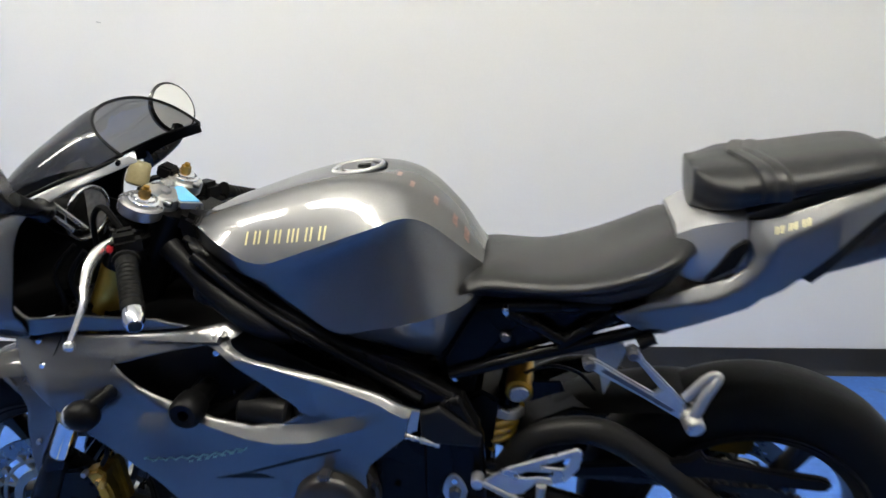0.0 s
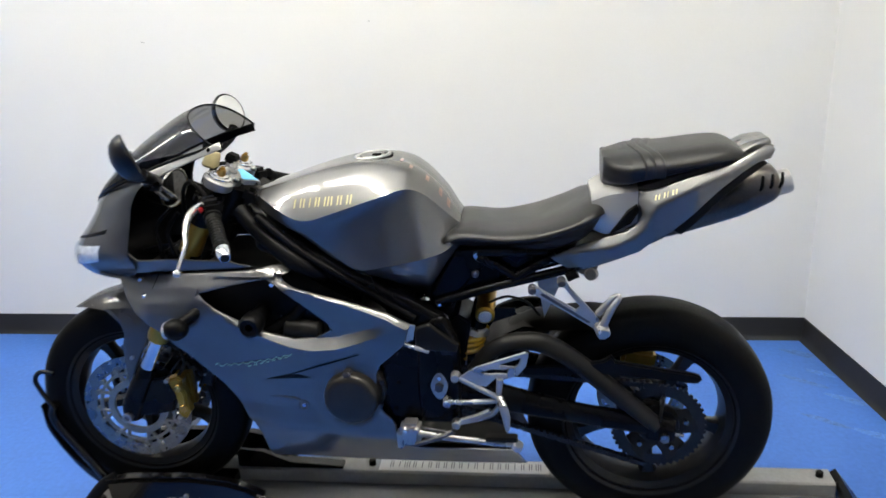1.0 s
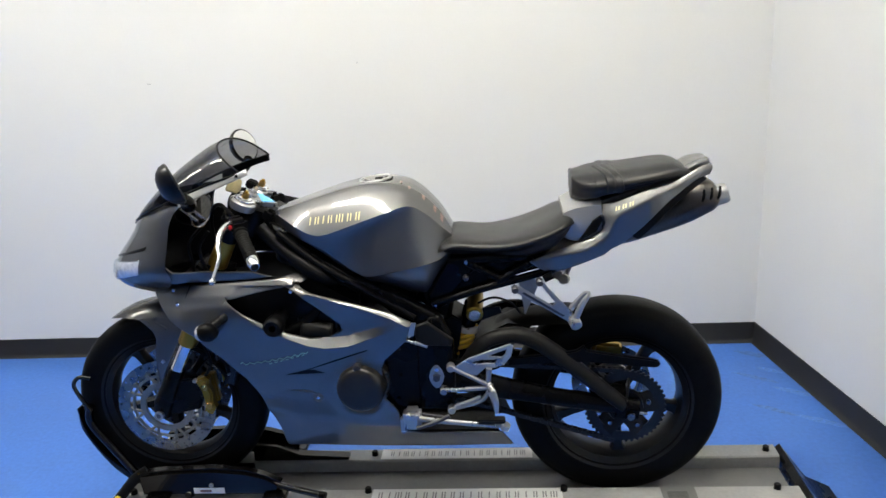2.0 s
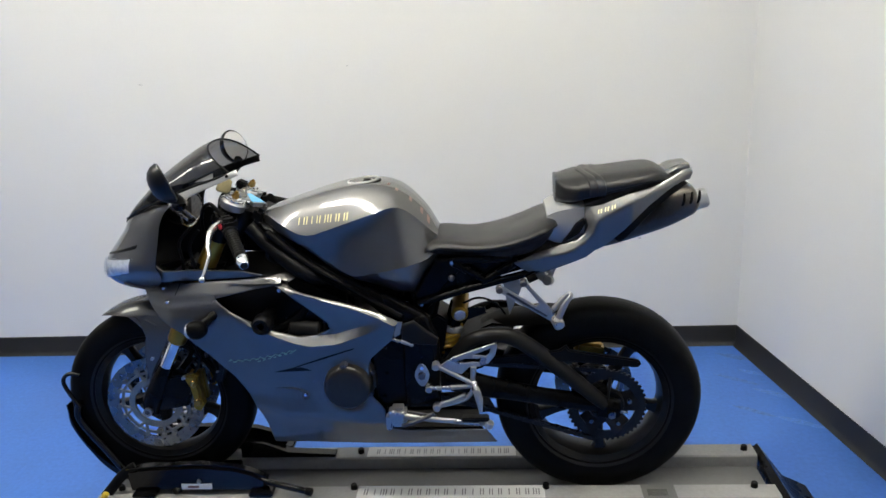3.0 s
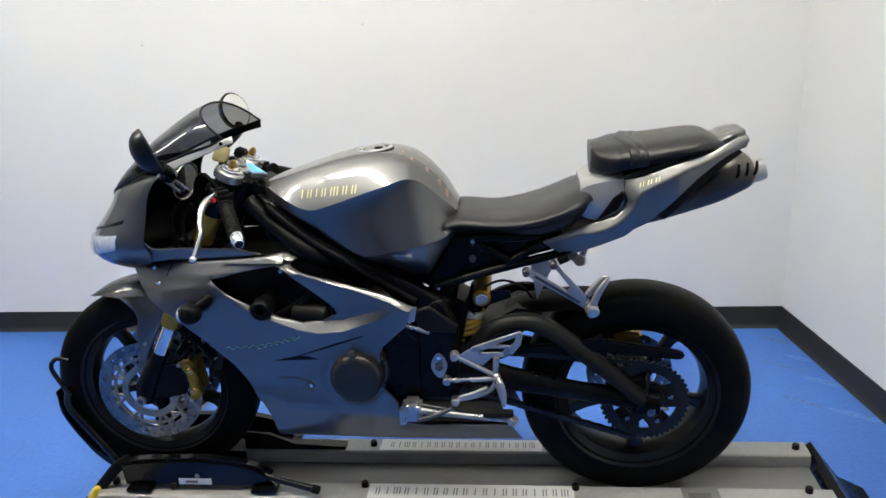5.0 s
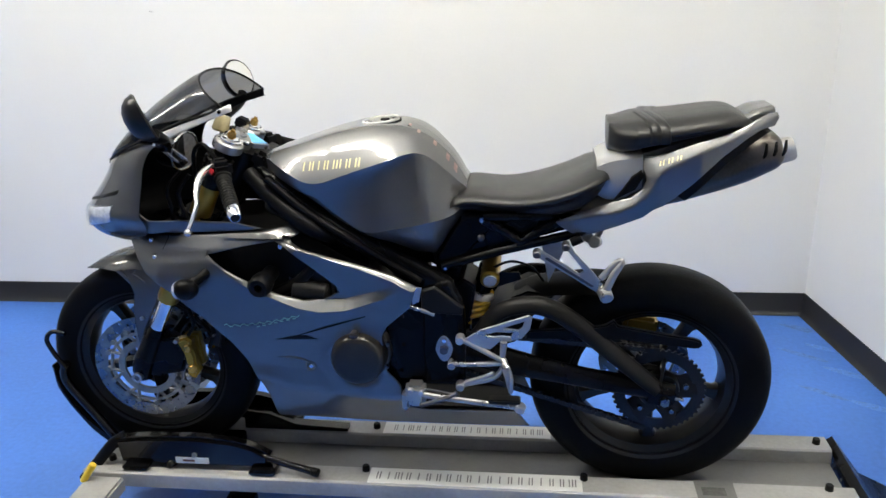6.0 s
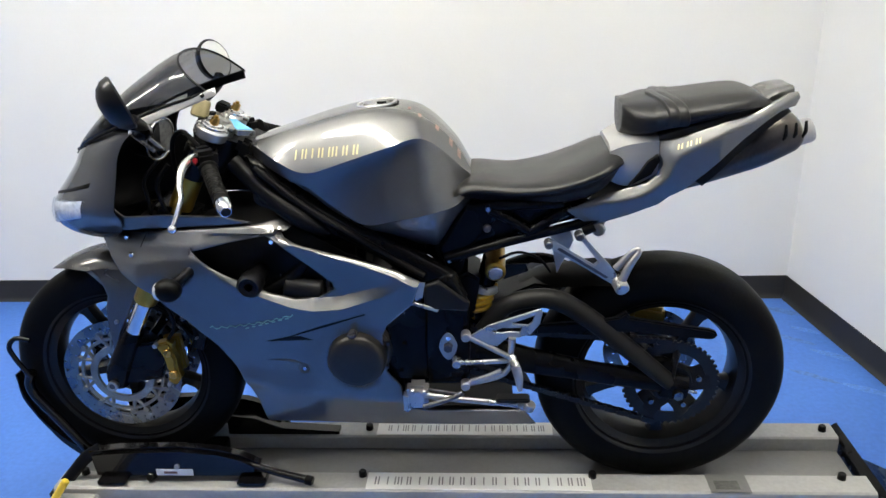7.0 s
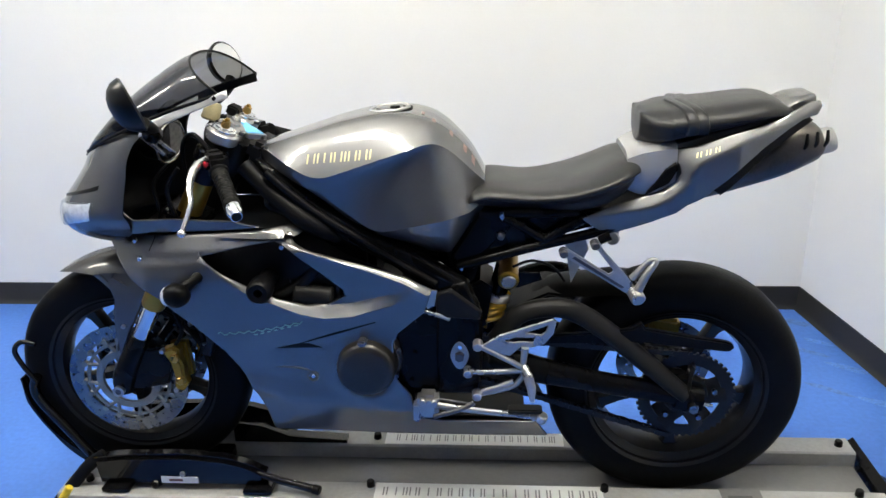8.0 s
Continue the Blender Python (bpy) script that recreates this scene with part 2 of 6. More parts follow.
def lathe_along(p, axis, steps, n=28):
    """A stepped round cap on p: (height along the axis, radius) from its foot to its crown."""
    p, axis = Vector(p), Vector(axis).normalized()
    a = axis.orthogonal().normalized()
    b = axis.cross(a)
    return loft([[p + axis * h + (a * math.cos(2 * math.pi * k / n) + b * math.sin(2 * math.pi * k / n)) * max(r, 0.0004) for k in range(n)] for h, r in steps])


def box(c, s, bevel=0.004, bm=None, m=None):
    own = bmesh.new()
    bmesh.ops.create_cube(own, size=1.0, matrix=Matrix.Translation(c) @ (m or Matrix()) @ Matrix.Diagonal((*s, 1)))
    if bevel:
        bmesh.ops.bevel(own, geom=own.edges[:], offset=min(bevel, min(s) * 0.45), segments=2, affect="EDGES")
    return merge(bm, own)


def merge(bm, own):
    if bm is None:
        return own
    me = bpy.data.meshes.new("tmp")
    own.to_mesh(me)
    own.free()
    bm.from_mesh(me)
    bpy.data.meshes.remove(me)
    return bm


def inside(poly, x, z):
    hit = False
    n = len(poly)
    for i in range(n):
        (x1, z1), (x2, z2) = poly[i], poly[(i + 1) % n]
        if (z1 > z) != (z2 > z) and x < (x2 - x1) * (z - z1) / (z2 - z1) + x1:
            hit = not hit
    return hit


def densify(poly, step):
    out = []
    n = len(poly)
    for i in range(n):
        a, b = np.array(poly[i]), np.array(poly[(i + 1) % n])
        k = max(1, int(np.linalg.norm(b - a) / step))
        out += [tuple(a + (b - a) * j / k) for j in range(k)]
    return out


def panel(outline, width, thick=0.004, rim=0.006, step=0.015, holes=(), side=-1, edge=0.009, creases=()):
    """A curved sheet on one side of the bike. outline and holes in (x, z); width(x, z) is the distance from the mid-plane;
    the rims turn inwards over the radius rim. side -1 puts it on the near side."""
    from mathutils.geometry import delaunay_2d_cdt
    loops = [densify([tuple(map(float, p)) for p in outline], edge)] + [densify([tuple(map(float, p)) for p in h], edge) for h in holes]
    segs = np.array([(*l[i], *l[(i + 1) % len(l)]) for l in loops for i in range(len(l))])

    def gap(x, z):
        d = segs[:, 2:] - segs[:, :2]
        t = np.clip(((x - segs[:, 0]) * d[:, 0] + (z - segs[:, 1]) * d[:, 1]) / np.maximum((d ** 2).sum(1), 1e-12), 0, 1)
        return float(np.sqrt(((segs[:, :2] + d * t[:, None] - (x, z)) ** 2).sum(1).min()))

    pts, edges = [], []
    for l in loops:
        k = len(pts)
        pts += l
        edges += [(k + i, k + (i + 1) % len(l)) for i in range(len(l))]
    lines = []
    for c in creases:
        k = len(pts)
        c = [p for p in (tuple(map(float, q)) for q in c) if inside(loops[0], *p) and not any(inside(h, *p) for h in loops[1:]) and gap(*p) > 0.004]
        pts += c
        lines += c
        edges += [(k + i, k + i + 1) for i in range(len(c) - 1)]
    lines = np.array(lines) if lines else np.array([(1e3, 1e3)])
    rimrows = [rim * 0.3, rim * 0.75, rim * 1.5] if rim else []
    for l in loops:
        for off in rimrows:
            n = len(l)
            for i in range(n):
                a, b = np.array(l[i - 1]), np.array(l[(i + 1) % n])
                nn = np.array((-(b - a)[1], (b - a)[0]))
                nn = nn / max(1e-9, np.linalg.norm(nn))
                for s in (1, -1):
                    q = np.array(l[i]) + nn * off * s
                    if inside(loops[0], *q) and not any(inside(h, *q) for h in loops[1:]) and gap(*q) > off * 0.9:
                        pts.append(tuple(q))
    xs, zs = [p[0] for p in loops[0]], [p[1] for p in loops[0]]
    row = 0
    z = min(zs) + step / 2
    while z < max(zs):
        x = min(xs) + (step / 2 if row % 2 else 0)
        while x < max(xs):
            if inside(loops[0], x, z) and not any(inside(h, x, z) for h in loops[1:]) and gap(x, z) > max(step * 0.5, rim * 1.7) and np.hypot(lines[:, 0] - x, lines[:, 1] - z).min() > step * 0.45:
                pts.append((x, z))
            x += step
        z += step * 0.87
        row += 1
    res = delaunay_2d_cdt([Vector(p) for p in pts], edges, [], 0, 1e-6)
    verts, faces = res[0], res[2]
    bm = bmesh.new()
    outer, inner = [], []
    for v in verts:
        w = width(v[0], v[1])
        d = gap(v[0], v[1])
        drop = rim - math.sqrt(max(0.0, rim * rim - (rim - min(d, rim)) ** 2)) if rim else 0.0
        outer.append(bm.verts.new((v[0], side * (w - drop), v[1])))
        inner.append(bm.verts.new((v[0], side * (w - thick), v[1])))
    edgeuse = {}
    for f in faces:
        cx, cz = sum(verts[i][0] for i in f) / len(f), sum(verts[i][1] for i in f) / len(f)
        if not inside(loops[0], cx, cz) or any(inside(h, cx, cz) for h in loops[1:]):
            continue
        bm.faces.new([outer[i] for i in f])
        bm.faces.new([inner[i] for i in reversed(f)])
        for i in range(len(f)):
            e = (f[i], f[(i + 1) % len(f)])
            edgeuse[tuple(sorted(e))] = edgeuse.get(tuple(sorted(e)), 0) + 1
    for (a, b), k in edgeuse.items():
        if k == 1:
            try:
                bm.faces.new((outer[a], outer[b], inner[b], inner[a]))
            except ValueError:
                pass
    loose = [v for v in bm.verts if not v.link_faces]
    bmesh.ops.delete(bm, geom=loose, context="VERTS")
    return bm


def slab(outline, y0, y1, bevel=0.003, bm=None):
    """A solid cut to an outline in x and z, between y0 and y1, with bevelled rims."""
    own = bmesh.new()
    ring = [own.verts.new((x, y0, z)) for x, z in outline]
    f = own.faces.new(ring)
    ext = bmesh.ops.extrude_face_region(own, geom=[f])
    vs = [g for g in ext["geom"] if isinstance(g, bmesh.types.BMVert)]
    bmesh.ops.translate(own, verts=vs, vec=(0, y1 - y0, 0))
    bmesh.ops.recalc_face_normals(own, faces=own.faces[:])
    if bevel:
        es = [e for e in own.edges if abs(e.verts[0].co.y - e.verts[1].co.y) < 1e-7]
        bmesh.ops.bevel(own, geom=es, offset=bevel, segments=2, affect="EDGES")
    return merge(bm, own)


def ring_half(pts, per=4, sharp=()):
    """A closed ring from its near half: points (y, z) from the top middle to the bottom middle, mirrored across the mid-plane."""
    groups, cur = [], [pts[0]]
    for i, p in enumerate(pts[1:], 1):
        cur.append(p)
        if i in sharp or i == len(pts) - 1:
            groups.append(cur)
            cur = [p]
    half = []
    for g in groups:
        half += [tuple(q) for q in spline(g, per)][:-1]
    half.append(tuple(pts[-1]))
    return half


def body(stations, per=4, along=5, sharp=()):
    """A symmetric body: stations (x, [(y, z), ...]) from front to rear, smoothed lengthwise."""
    flat = spline([[x] + [c for p in h for c in p] for x, h in stations], along)
    rings = []
    for s in flat:
        h = ring_half([(max(0.0, s[1 + 2 * i]), s[2 + 2 * i]) for i in range(len(stations[0][1]))], per, sharp)
        left = [(s[0], -y, z) for y, z in h]
        right = [(s[0], y, z) for y, z in reversed(h)]
        rings.append(left + [p for p in right if abs(p[1]) > 1e-6])
    n = min(len(r) for r in rings)
    rings = [r[:n] for r in rings]
    return loft(rings)


# ---- the room ----
H = 0.13                     # the tyres' contact height over the floor
CEILING = 3.25


def wall(name, a, b, h=CEILING, t=0.12):
    """An upright wall whose room side runs from a to b, thickness away from the room (to the left of a to b)."""
    a, b = Vector((*a, 0)), Vector((*b, 0))
    d = (b - a).normalized()
    n = Vector((-d.y, d.x, 0)) * t
    bm = bmesh.new()
    lo = [bm.verts.new(p) for p in (a, b, b + n, a + n)]
    hi = [bm.verts.new(p + Vector((0, 0, h))) for p in (a, b, b + n, a + n)]
    bm.faces.new(lo), bm.faces.new(hi)
    for i in range(4):
        bm.faces.new((lo[i], lo[(i + 1) % 4], hi[(i + 1) % 4], hi[i]))
    return tagged(part(name, bm, WALL), "plain white painted wall with faint scuffs", "wall", kind="structure")


def skirting(a, b, h=0.1, t=0.012):
    """A black cove base with a rounded top and a toe, along the foot of a wall."""
    a, b = Vector((*a, 0)), Vector((*b, 0))
    d = (b - a).normalized()
    n = Vector((d.y, -d.x, 0))
    prof = [(0.001, 0.001), (t * 2.0, 0.001), (t * 1.5, 0.008), (t * 0.7, 0.022), (t * 0.55, h - 0.006), (t * 0.35, h - 0.001), (0.001, h)]
    bm = loft([[p + n * o + Vector((0, 0, z)) for o, z in prof] for p in (a, b)])
    return tagged(part("baseboard", bm, BASE), "black vinyl cove base along the wall", "baseboard", kind="structure")


CORNER = (2.226, 1.364)
BACK_L = (-4.6, 1.398)
RIGHT_N = (3.88, -9.0)
LEFT_N = (-4.6, -9.0)
wall("wall_north", BACK_L, CORNER)
wall("wall_east", CORNER, RIGHT_N)
wall("wall_south", RIGHT_N, LEFT_N)
wall("wall_west", LEFT_N, BACK_L)
for a, b in ((BACK_L, CORNER), (CORNER, RIGHT_N), (RIGHT_N, LEFT_N), (LEFT_N, BACK_L)):
    skirting(a, b)

bm = bmesh.new()
bm.faces.new([bm.verts.new(p) for p in ((-4.8, -9.2, 0), (4.1, -9.2, 0), (4.1, 1.7, 0), (-4.8, 1.7, 0))])
tagged(part("floor", bm, FLOOR), "glossy bright blue painted concrete floor", "floor", kind="structure")
tagged(part("ceiling", box((-0.35, -3.75, CEILING + 0.05), (8.9, 10.9, 0.1), 0), CEIL), "plain white ceiling", "ceiling", kind="structure")


HANG = 0.28                  # the lamps hang this far below the ceiling


def ceiling_light(x, y, lx=1.2, ly=0.22):
    t = thing("ceiling_light", (x, y, CEILING), "white hanging shop light with a wrap-around lit diffuser", "light", "ceiling lights")
    part("frame", box((0, 0, -HANG + 0.006), (lx, 0.06, 0.03), 0.006), TRIM_WHITE, t)
    part("diffuser", box((0, 0, -HANG - 0.045), (lx - 0.05, ly, 0.07), 0.02), TUBE_GLOW, t)
    for dx in (-0.45, 0.45):
        part("rod", rod((dx, 0, -HANG + 0.02), (dx, 0, 0), 0.005, None, 8), TRIM_WHITE, t)
    return t


lamp = ceiling_light(-1.7, -0.45)
for x, y in ((-0.2, -0.45), (1.3, -0.45)):
    copy_thing(lamp, pose(x, y, CEILING))

# ---- the lift under the bike ----
lift = thing("motorcycle_lift", (0, 0, 0), "low grey steel motorcycle lift with two raised rails", "lift")
RT = H + 0.057               # top of the rails


def rail(y0, y1):
    """A folded rail: flat top, rolled edges, a lip on the outer side and a wall down to the track."""
    x0, x1 = -0.20, 1.905
    o = y0 if abs(y0) > abs(y1) else y1
    i = y1 if o == y0 else y0
    s = 1 if i > o else -1
    prof = [(o, RT - 0.045), (o, RT - 0.012), (o + s * 0.002, RT - 0.004), (o + s * 0.008, RT), (i - s * 0.006, RT), (i - s * 0.001, RT - 0.004),
            (i, RT - 0.012), (i, H - 0.004), (i - s * 0.004, H - 0.004), (i - s * 0.004, RT - 0.006), (o + s * 0.008, RT - 0.006), (o + s * 0.005, RT - 0.045)]
    return part("rail", loft([[(x, y, z) for y, z in prof] for x in (x0, x1)]), LIFT_TOP, lift, angle=25)


rail(-0.172, -0.094)
rail(0.140, 0.062)
part("track", box((0.85, -0.016, H + 0.010), (2.1, 0.150, 0.020), 0.002), LIFT_GREY, lift)
part("end_beam", box((-0.125, -0.42, RT - 0.028), (0.11, 0.48, 0.046), 0.006), LIFT_TOP, lift, "light grey cross beam")
part("end_beam", box((-0.125, 0.32, RT - 0.028), (0.11, 0.34, 0.046), 0.006), LIFT_TOP, lift)
for y in (-0.14, 0.11):
    for x in (0.25, 1.55):
        part("leg", box((x, y, (H - 0.02) / 2), (0.08, 0.05, H - 0.022), 0.006), BLACK_METAL, lift)
for yy, xs in ((-0.111, (-0.139, 0.613, 1.212, 1.84)), (0.099, (0.602, 1.872))):
    for x in xs:
        bm = rod((x, yy, RT - 0.003), (x, yy, RT + 0.016), 0.011, 0.010, 14, bevel=0.002)
        part("bolt", bm, BLACK_PLASTIC, lift)
# the tail ramp
bm = slab([(1.91, RT - 0.02), (1.93, RT - 0.004), (2.02, 0.06), (2.10, 0.02), (2.04, 0.02), (1.91, 0.09)], -0.19, 0.15, 0.006)
part("ramp", bm, BLACK_METAL, lift, "black steel end ramp")

# ---- the motorcycle ----
bike = thing("motorcycle", (0, 0, H + 0.010), "graphite grey sport motorcycle with gold forks held in a wheel chock", "motorcycle")
bike.scale = (1, 1, 0.988)    # the machine stands a little lower than its drawing
FA = Vector((0.0, 0.0, 0.338))      # front axle
RA = Vector((1.377, 0.0, 0.3165))    # rear axle


def wheel(name, c, R, w, spoke_at, spoke_w, hub_r):
    """A cast five-spoke wheel with its tyre."""
    rim_r = 0.216
    hw = w / 2
    depth = R - rim_r
    prof = []
    for k in range(15):
        a = math.pi * k / 14
        prof.append((rim_r + 0.004 + depth * math.sin(a) ** (0.72 if w < 0.15 else 0.86) * (1 - 0.0) - 0.004 * math.sin(a), -hw * math.copysign(abs(math.cos(a)) ** 0.62, math.cos(a)) * (0.80 + 0.2 * math.sin(a))))
    prof += [(rim_r - 0.006, hw * 0.72), (rim_r - 0.006, -hw * 0.72)]
    wh = part(name, lathe([(rim_r + 0.001, -hw * 0.80), (rim_r + 0.006, -hw * 0.84), (rim_r + 0.002, -hw * 0.74), (rim_r - 0.022, -hw * 0.55), (rim_r - 0.03, -hw * 0.2),
                           (rim_r - 0.03, hw * 0.2), (rim_r - 0.022, hw * 0.55), (rim_r + 0.002, hw * 0.74), (rim_r + 0.006, hw * 0.84), (rim_r + 0.001, hw * 0.80),
                           (rim_r - 0.014, hw * 0.5), (rim_r - 0.018, 0), (rim_r - 0.014, -hw * 0.5)], c, 72), WHEEL_BLACK, bike, "black cast wheel")
    part("tyre", lathe(prof, c, 96), RUBBER, wh, "worn black rubber tyre")
    part("hub", lathe([(0.012, -0.055), (hub_r, -0.055), (hub_r + 0.006, -0.04), (hub_r - 0.01, 0), (hub_r + 0.006, 0.04), (hub_r, 0.055), (0.012, 0.055)], c, 32), BLACK_METAL, wh)
    for k in range(5):
        a = radians(spoke_at + 72 * k)
        d, n = Vector((math.cos(a), 0, math.sin(a))), Vector((-math.sin(a), 0, math.cos(a)))
        rings = []
        for u, wd, th in ((hub_r - 0.012, spoke_w * 1.15, 0.030), (0.085, spoke_w * 0.82, 0.022), (0.14, spoke_w * 0.75, 0.018), (0.175, spoke_w * 0.9, 0.018), (rim_r - 0.022, spoke_w * 1.5, 0.022)):
            rings.append([c + d * u + n * (wd * cx) + Vector((0, th * cy, 0)) for cx, cy in ((-1, -0.3), (-0.7, -1), (0.7, -1), (1, -0.3), (1, 0.3), (0.7, 1), (-0.7, 1), (-1, 0.3))])
        part("spoke", loft(rings), WHEEL_BLACK, wh)
    return wh


def brake_disc(parent, c, y, R, r_in, n_hole=36, arms=8):
    """A drilled floating disc: thin ring with rows of holes and a carrier with arms and buttons."""
    ring = part("brake_disc", drilled_ring(c, y, R, R - 0.036, n_hole), STEEL, parent, "drilled steel brake disc")
    part("carrier", lathe([(r_in, y - 0.004), (r_in + 0.018, y - 0.004), (r_in + 0.018, y + 0.004), (r_in, y + 0.004)], c, 40), CARRIER, ring, "pale alloy disc carrier")
    part("carrier_ring", lathe([(R * 0.655, y - 0.003), (R * 0.705, y - 0.003), (R * 0.705, y + 0.003), (R * 0.655, y + 0.003)], c, 48), CARRIER, ring)
    for k in range(arms):
        for da in (-0.16, 0.16):
            a = 2 * math.pi * (k + 0.3) / arms
            p0 = c + Vector((math.cos(a) * (r_in + 0.010), y, math.sin(a) * (r_in + 0.010)))
            p1 = c + Vector((math.cos(a + da) * (R - 0.040), y, math.sin(a + da) * (R - 0.040)))
            part("carrier_arm", rod(p0, p1, 0.0052, 0.0045, 8), CARRIER, ring)
            p = c + Vector((math.cos(a + da) * (R - 0.038), y, math.sin(a + da) * (R - 0.038)))
            part("button", rod(p + Vector((0, -0.006, 0)), p + Vector((0, 0.006, 0)), 0.0075, None, 12), CARRIER, ring)
    return ring


def drilled_ring(c, y, R, r, n_hole):
    bm = bmesh.new()
    n = n_hole * 8
    rows = 13
    for s in (-0.0022, 0.0022):
        vs = [[bm.verts.new((c.x + (r + (R - r) * j / (rows - 1)) * math.cos(2 * math.pi * k / n), c.y + y + s, c.z + (r + (R - r) * j / (rows - 1)) * math.sin(2 * math.pi * k / n)))
               for j in range(rows)] for k in range(n)]
        for k in range(n):
            g = (k // 8) % 3
            hole = (2, 5, 8)[g] + 1
            for j in range(rows - 1):
                if k % 8 in (3, 4) and j in (hole, hole - 1):
                    continue
                q = (vs[k][j], vs[k][j + 1], vs[(k + 1) % n][j + 1], vs[(k + 1) % n][j])
                bm.faces.new(q if s < 0 else tuple(reversed(q)))
    return bm


fw = wheel("front_wheel", FA, 0.300, 0.120, -22, 0.017, 0.034)
brake_disc(fw, FA, -0.072, 0.154, 0.066)
brake_disc(fw, FA, 0.072, 0.154, 0.066)
rw = wheel("rear_wheel", RA, 0.3125, 0.176, 57, 0.020, 0.045)


# tank
def tank_half(zt, yc, zc, y2, z2, yl, zl, dip):
    """Half section: crown, a soft step beside the crown, shoulder, crease, hollow knee recess, lower edge."""
    return [(0, zt), (yc * 0.40, zt - 0.002), (yc * 0.58, zt - 0.002 - (zt - zc) * 0.15), (yc * 0.75, zt - 0.003 - (zt - zc) * 0.40), (yc * 0.92, zc + (zt - zc) * 0.23), (yc, zc + 0.004),
            (yc - dip, zc - 0.028), (y2, z2), (yl, zl), (0, zl)]


TANK = [(0.398, tank_half(0.944, 0.050, 0.936, 0.048, 0.922, 0.040, 0.915, 0.004)), (0.43, tank_half(0.955, 0.092, 0.940, 0.088, 0.926, 0.080, 0.912, 0.003)),
        (0.47, tank_half(0.967, 0.118, 0.920, 0.112, 0.903, 0.100, 0.888, 0.004)), (0.52, tank_half(0.982, 0.136, 0.895, 0.126, 0.872, 0.108, 0.856, 0.006)), (0.56, tank_half(0.994, 0.146, 0.892, 0.134, 0.848, 0.112, 0.828, 0.009)),
        (0.60, tank_half(1.005, 0.152, 0.904, 0.134, 0.814, 0.110, 0.792, 0.012)), (0.67, tank_half(1.019, 0.155, 0.928, 0.156, 0.776, 0.112, 0.750, 0.010)),
        (0.74, tank_half(1.020, 0.152, 0.950, 0.163, 0.785, 0.106, 0.724, 0.004)), (0.785, tank_half(1.010, 0.142, 0.963, 0.164, 0.793, 0.100, 0.707, 0.0)), (0.812, tank_half(0.996, 0.130, 0.960, 0.159, 0.797, 0.096, 0.702, -0.004)),
        (0.84, tank_half(0.974, 0.112, 0.940, 0.148, 0.801, 0.092, 0.706, -0.007)), (0.88, tank_half(0.930, 0.088, 0.896, 0.120, 0.808, 0.086, 0.765, -0.006)),
        (0.912, tank_half(0.874, 0.066, 0.858, 0.084, 0.828, 0.075, 0.805, -0.003))]
tank = part("fuel_tank", body(TANK, 5, 6, sharp=(5, 7)), PAINT, bike, "glossy graphite metallic fuel tank", 22)

# seats
SEAT = [(x, [(0, zt), (w * 0.5, zt - 0.001), (w * 0.86, zc + 0.002), (w, zc - 0.012), (w * 0.88, (zc + zl) / 2), (w * 0.66, zl), (0, zl)])
        for x, zt, w, zc, zl in ((0.872, 0.838, 0.110, 0.832, 0.824), (0.888, 0.852, 0.126, 0.845, 0.816), (0.925, 0.862, 0.124, 0.852, 0.808), (1.01, 0.852, 0.126, 0.845, 0.799), (1.09, 0.864, 0.142, 0.855, 0.797),
                                 (1.16, 0.888, 0.150, 0.876, 0.810), (1.21, 0.912, 0.146, 0.897, 0.836), (1.245, 0.920, 0.114, 0.905, 0.874), (1.262, 0.908, 0.070, 0.899, 0.891))]
part("rider_seat", body(SEAT, 5, 6), VINYL, bike, "black vinyl rider seat", 60)
PILL = [(x, [(0, zt), (w * 0.6, zt - 0.003), (w * 0.9, ze + 0.006), (w, ze - 0.010), (w * 0.93, zb + (ze - zb - 0.01) * 0.62), (w * 0.86, zb + (ze - zb - 0.01) * 0.36), (w * 0.4, zb + 0.004), (0, zb)])
        for x, zt, w, ze, zb in ((1.248, 1.010, 0.050, 1.004, 0.948), (1.251, 1.018, 0.062, 1.008, 0.942), (1.272, 1.021, 0.092, 1.001, 0.936), (1.304, 1.027, 0.120, 1.003, 0.943), (1.325, 1.029, 0.122, 1.005, 0.950), (1.40, 1.034, 0.122, 1.011, 0.972),
                                 (1.49, 1.044, 0.116, 1.022, 0.998), (1.53, 1.042, 0.102, 1.024, 1.004), (1.56, 1.026, 0.080, 1.016, 1.004), (1.577, 1.010, 0.055, 1.008, 1.002))]
pillion = part("pillion_seat", body(PILL, 5, 6), VINYL, bike, "black vinyl pillion seat with a strap", 60)
strap = []
for x, k in ((1.306, 0.99), (1.309, 1.030), (1.318, 1.040), (1.327, 1.030), (1.330, 1.012), (1.334, 1.028), (1.342, 1.036), (1.349, 1.026), (1.353, 0.99)):
    h = [(0, 1.0310), (0.073, 1.0278), (0.1075, 1.0168), (0.1218, 0.998), (0.1185, 0.978)]
    h = [(y * k, 0.98 + (z - 0.98) * (1 + (k - 1) * 1.6)) for y, z in spline(h, 5)]
    strap.append([(x + (0.03 * (abs(y) / 0.12)), -y, z) for y, z in reversed(h)] + [(x + (0.03 * (abs(y) / 0.12)), y, z) for y, z in h[1:]])
part("strap", loft(strap, closed=False), VINYL, pillion)


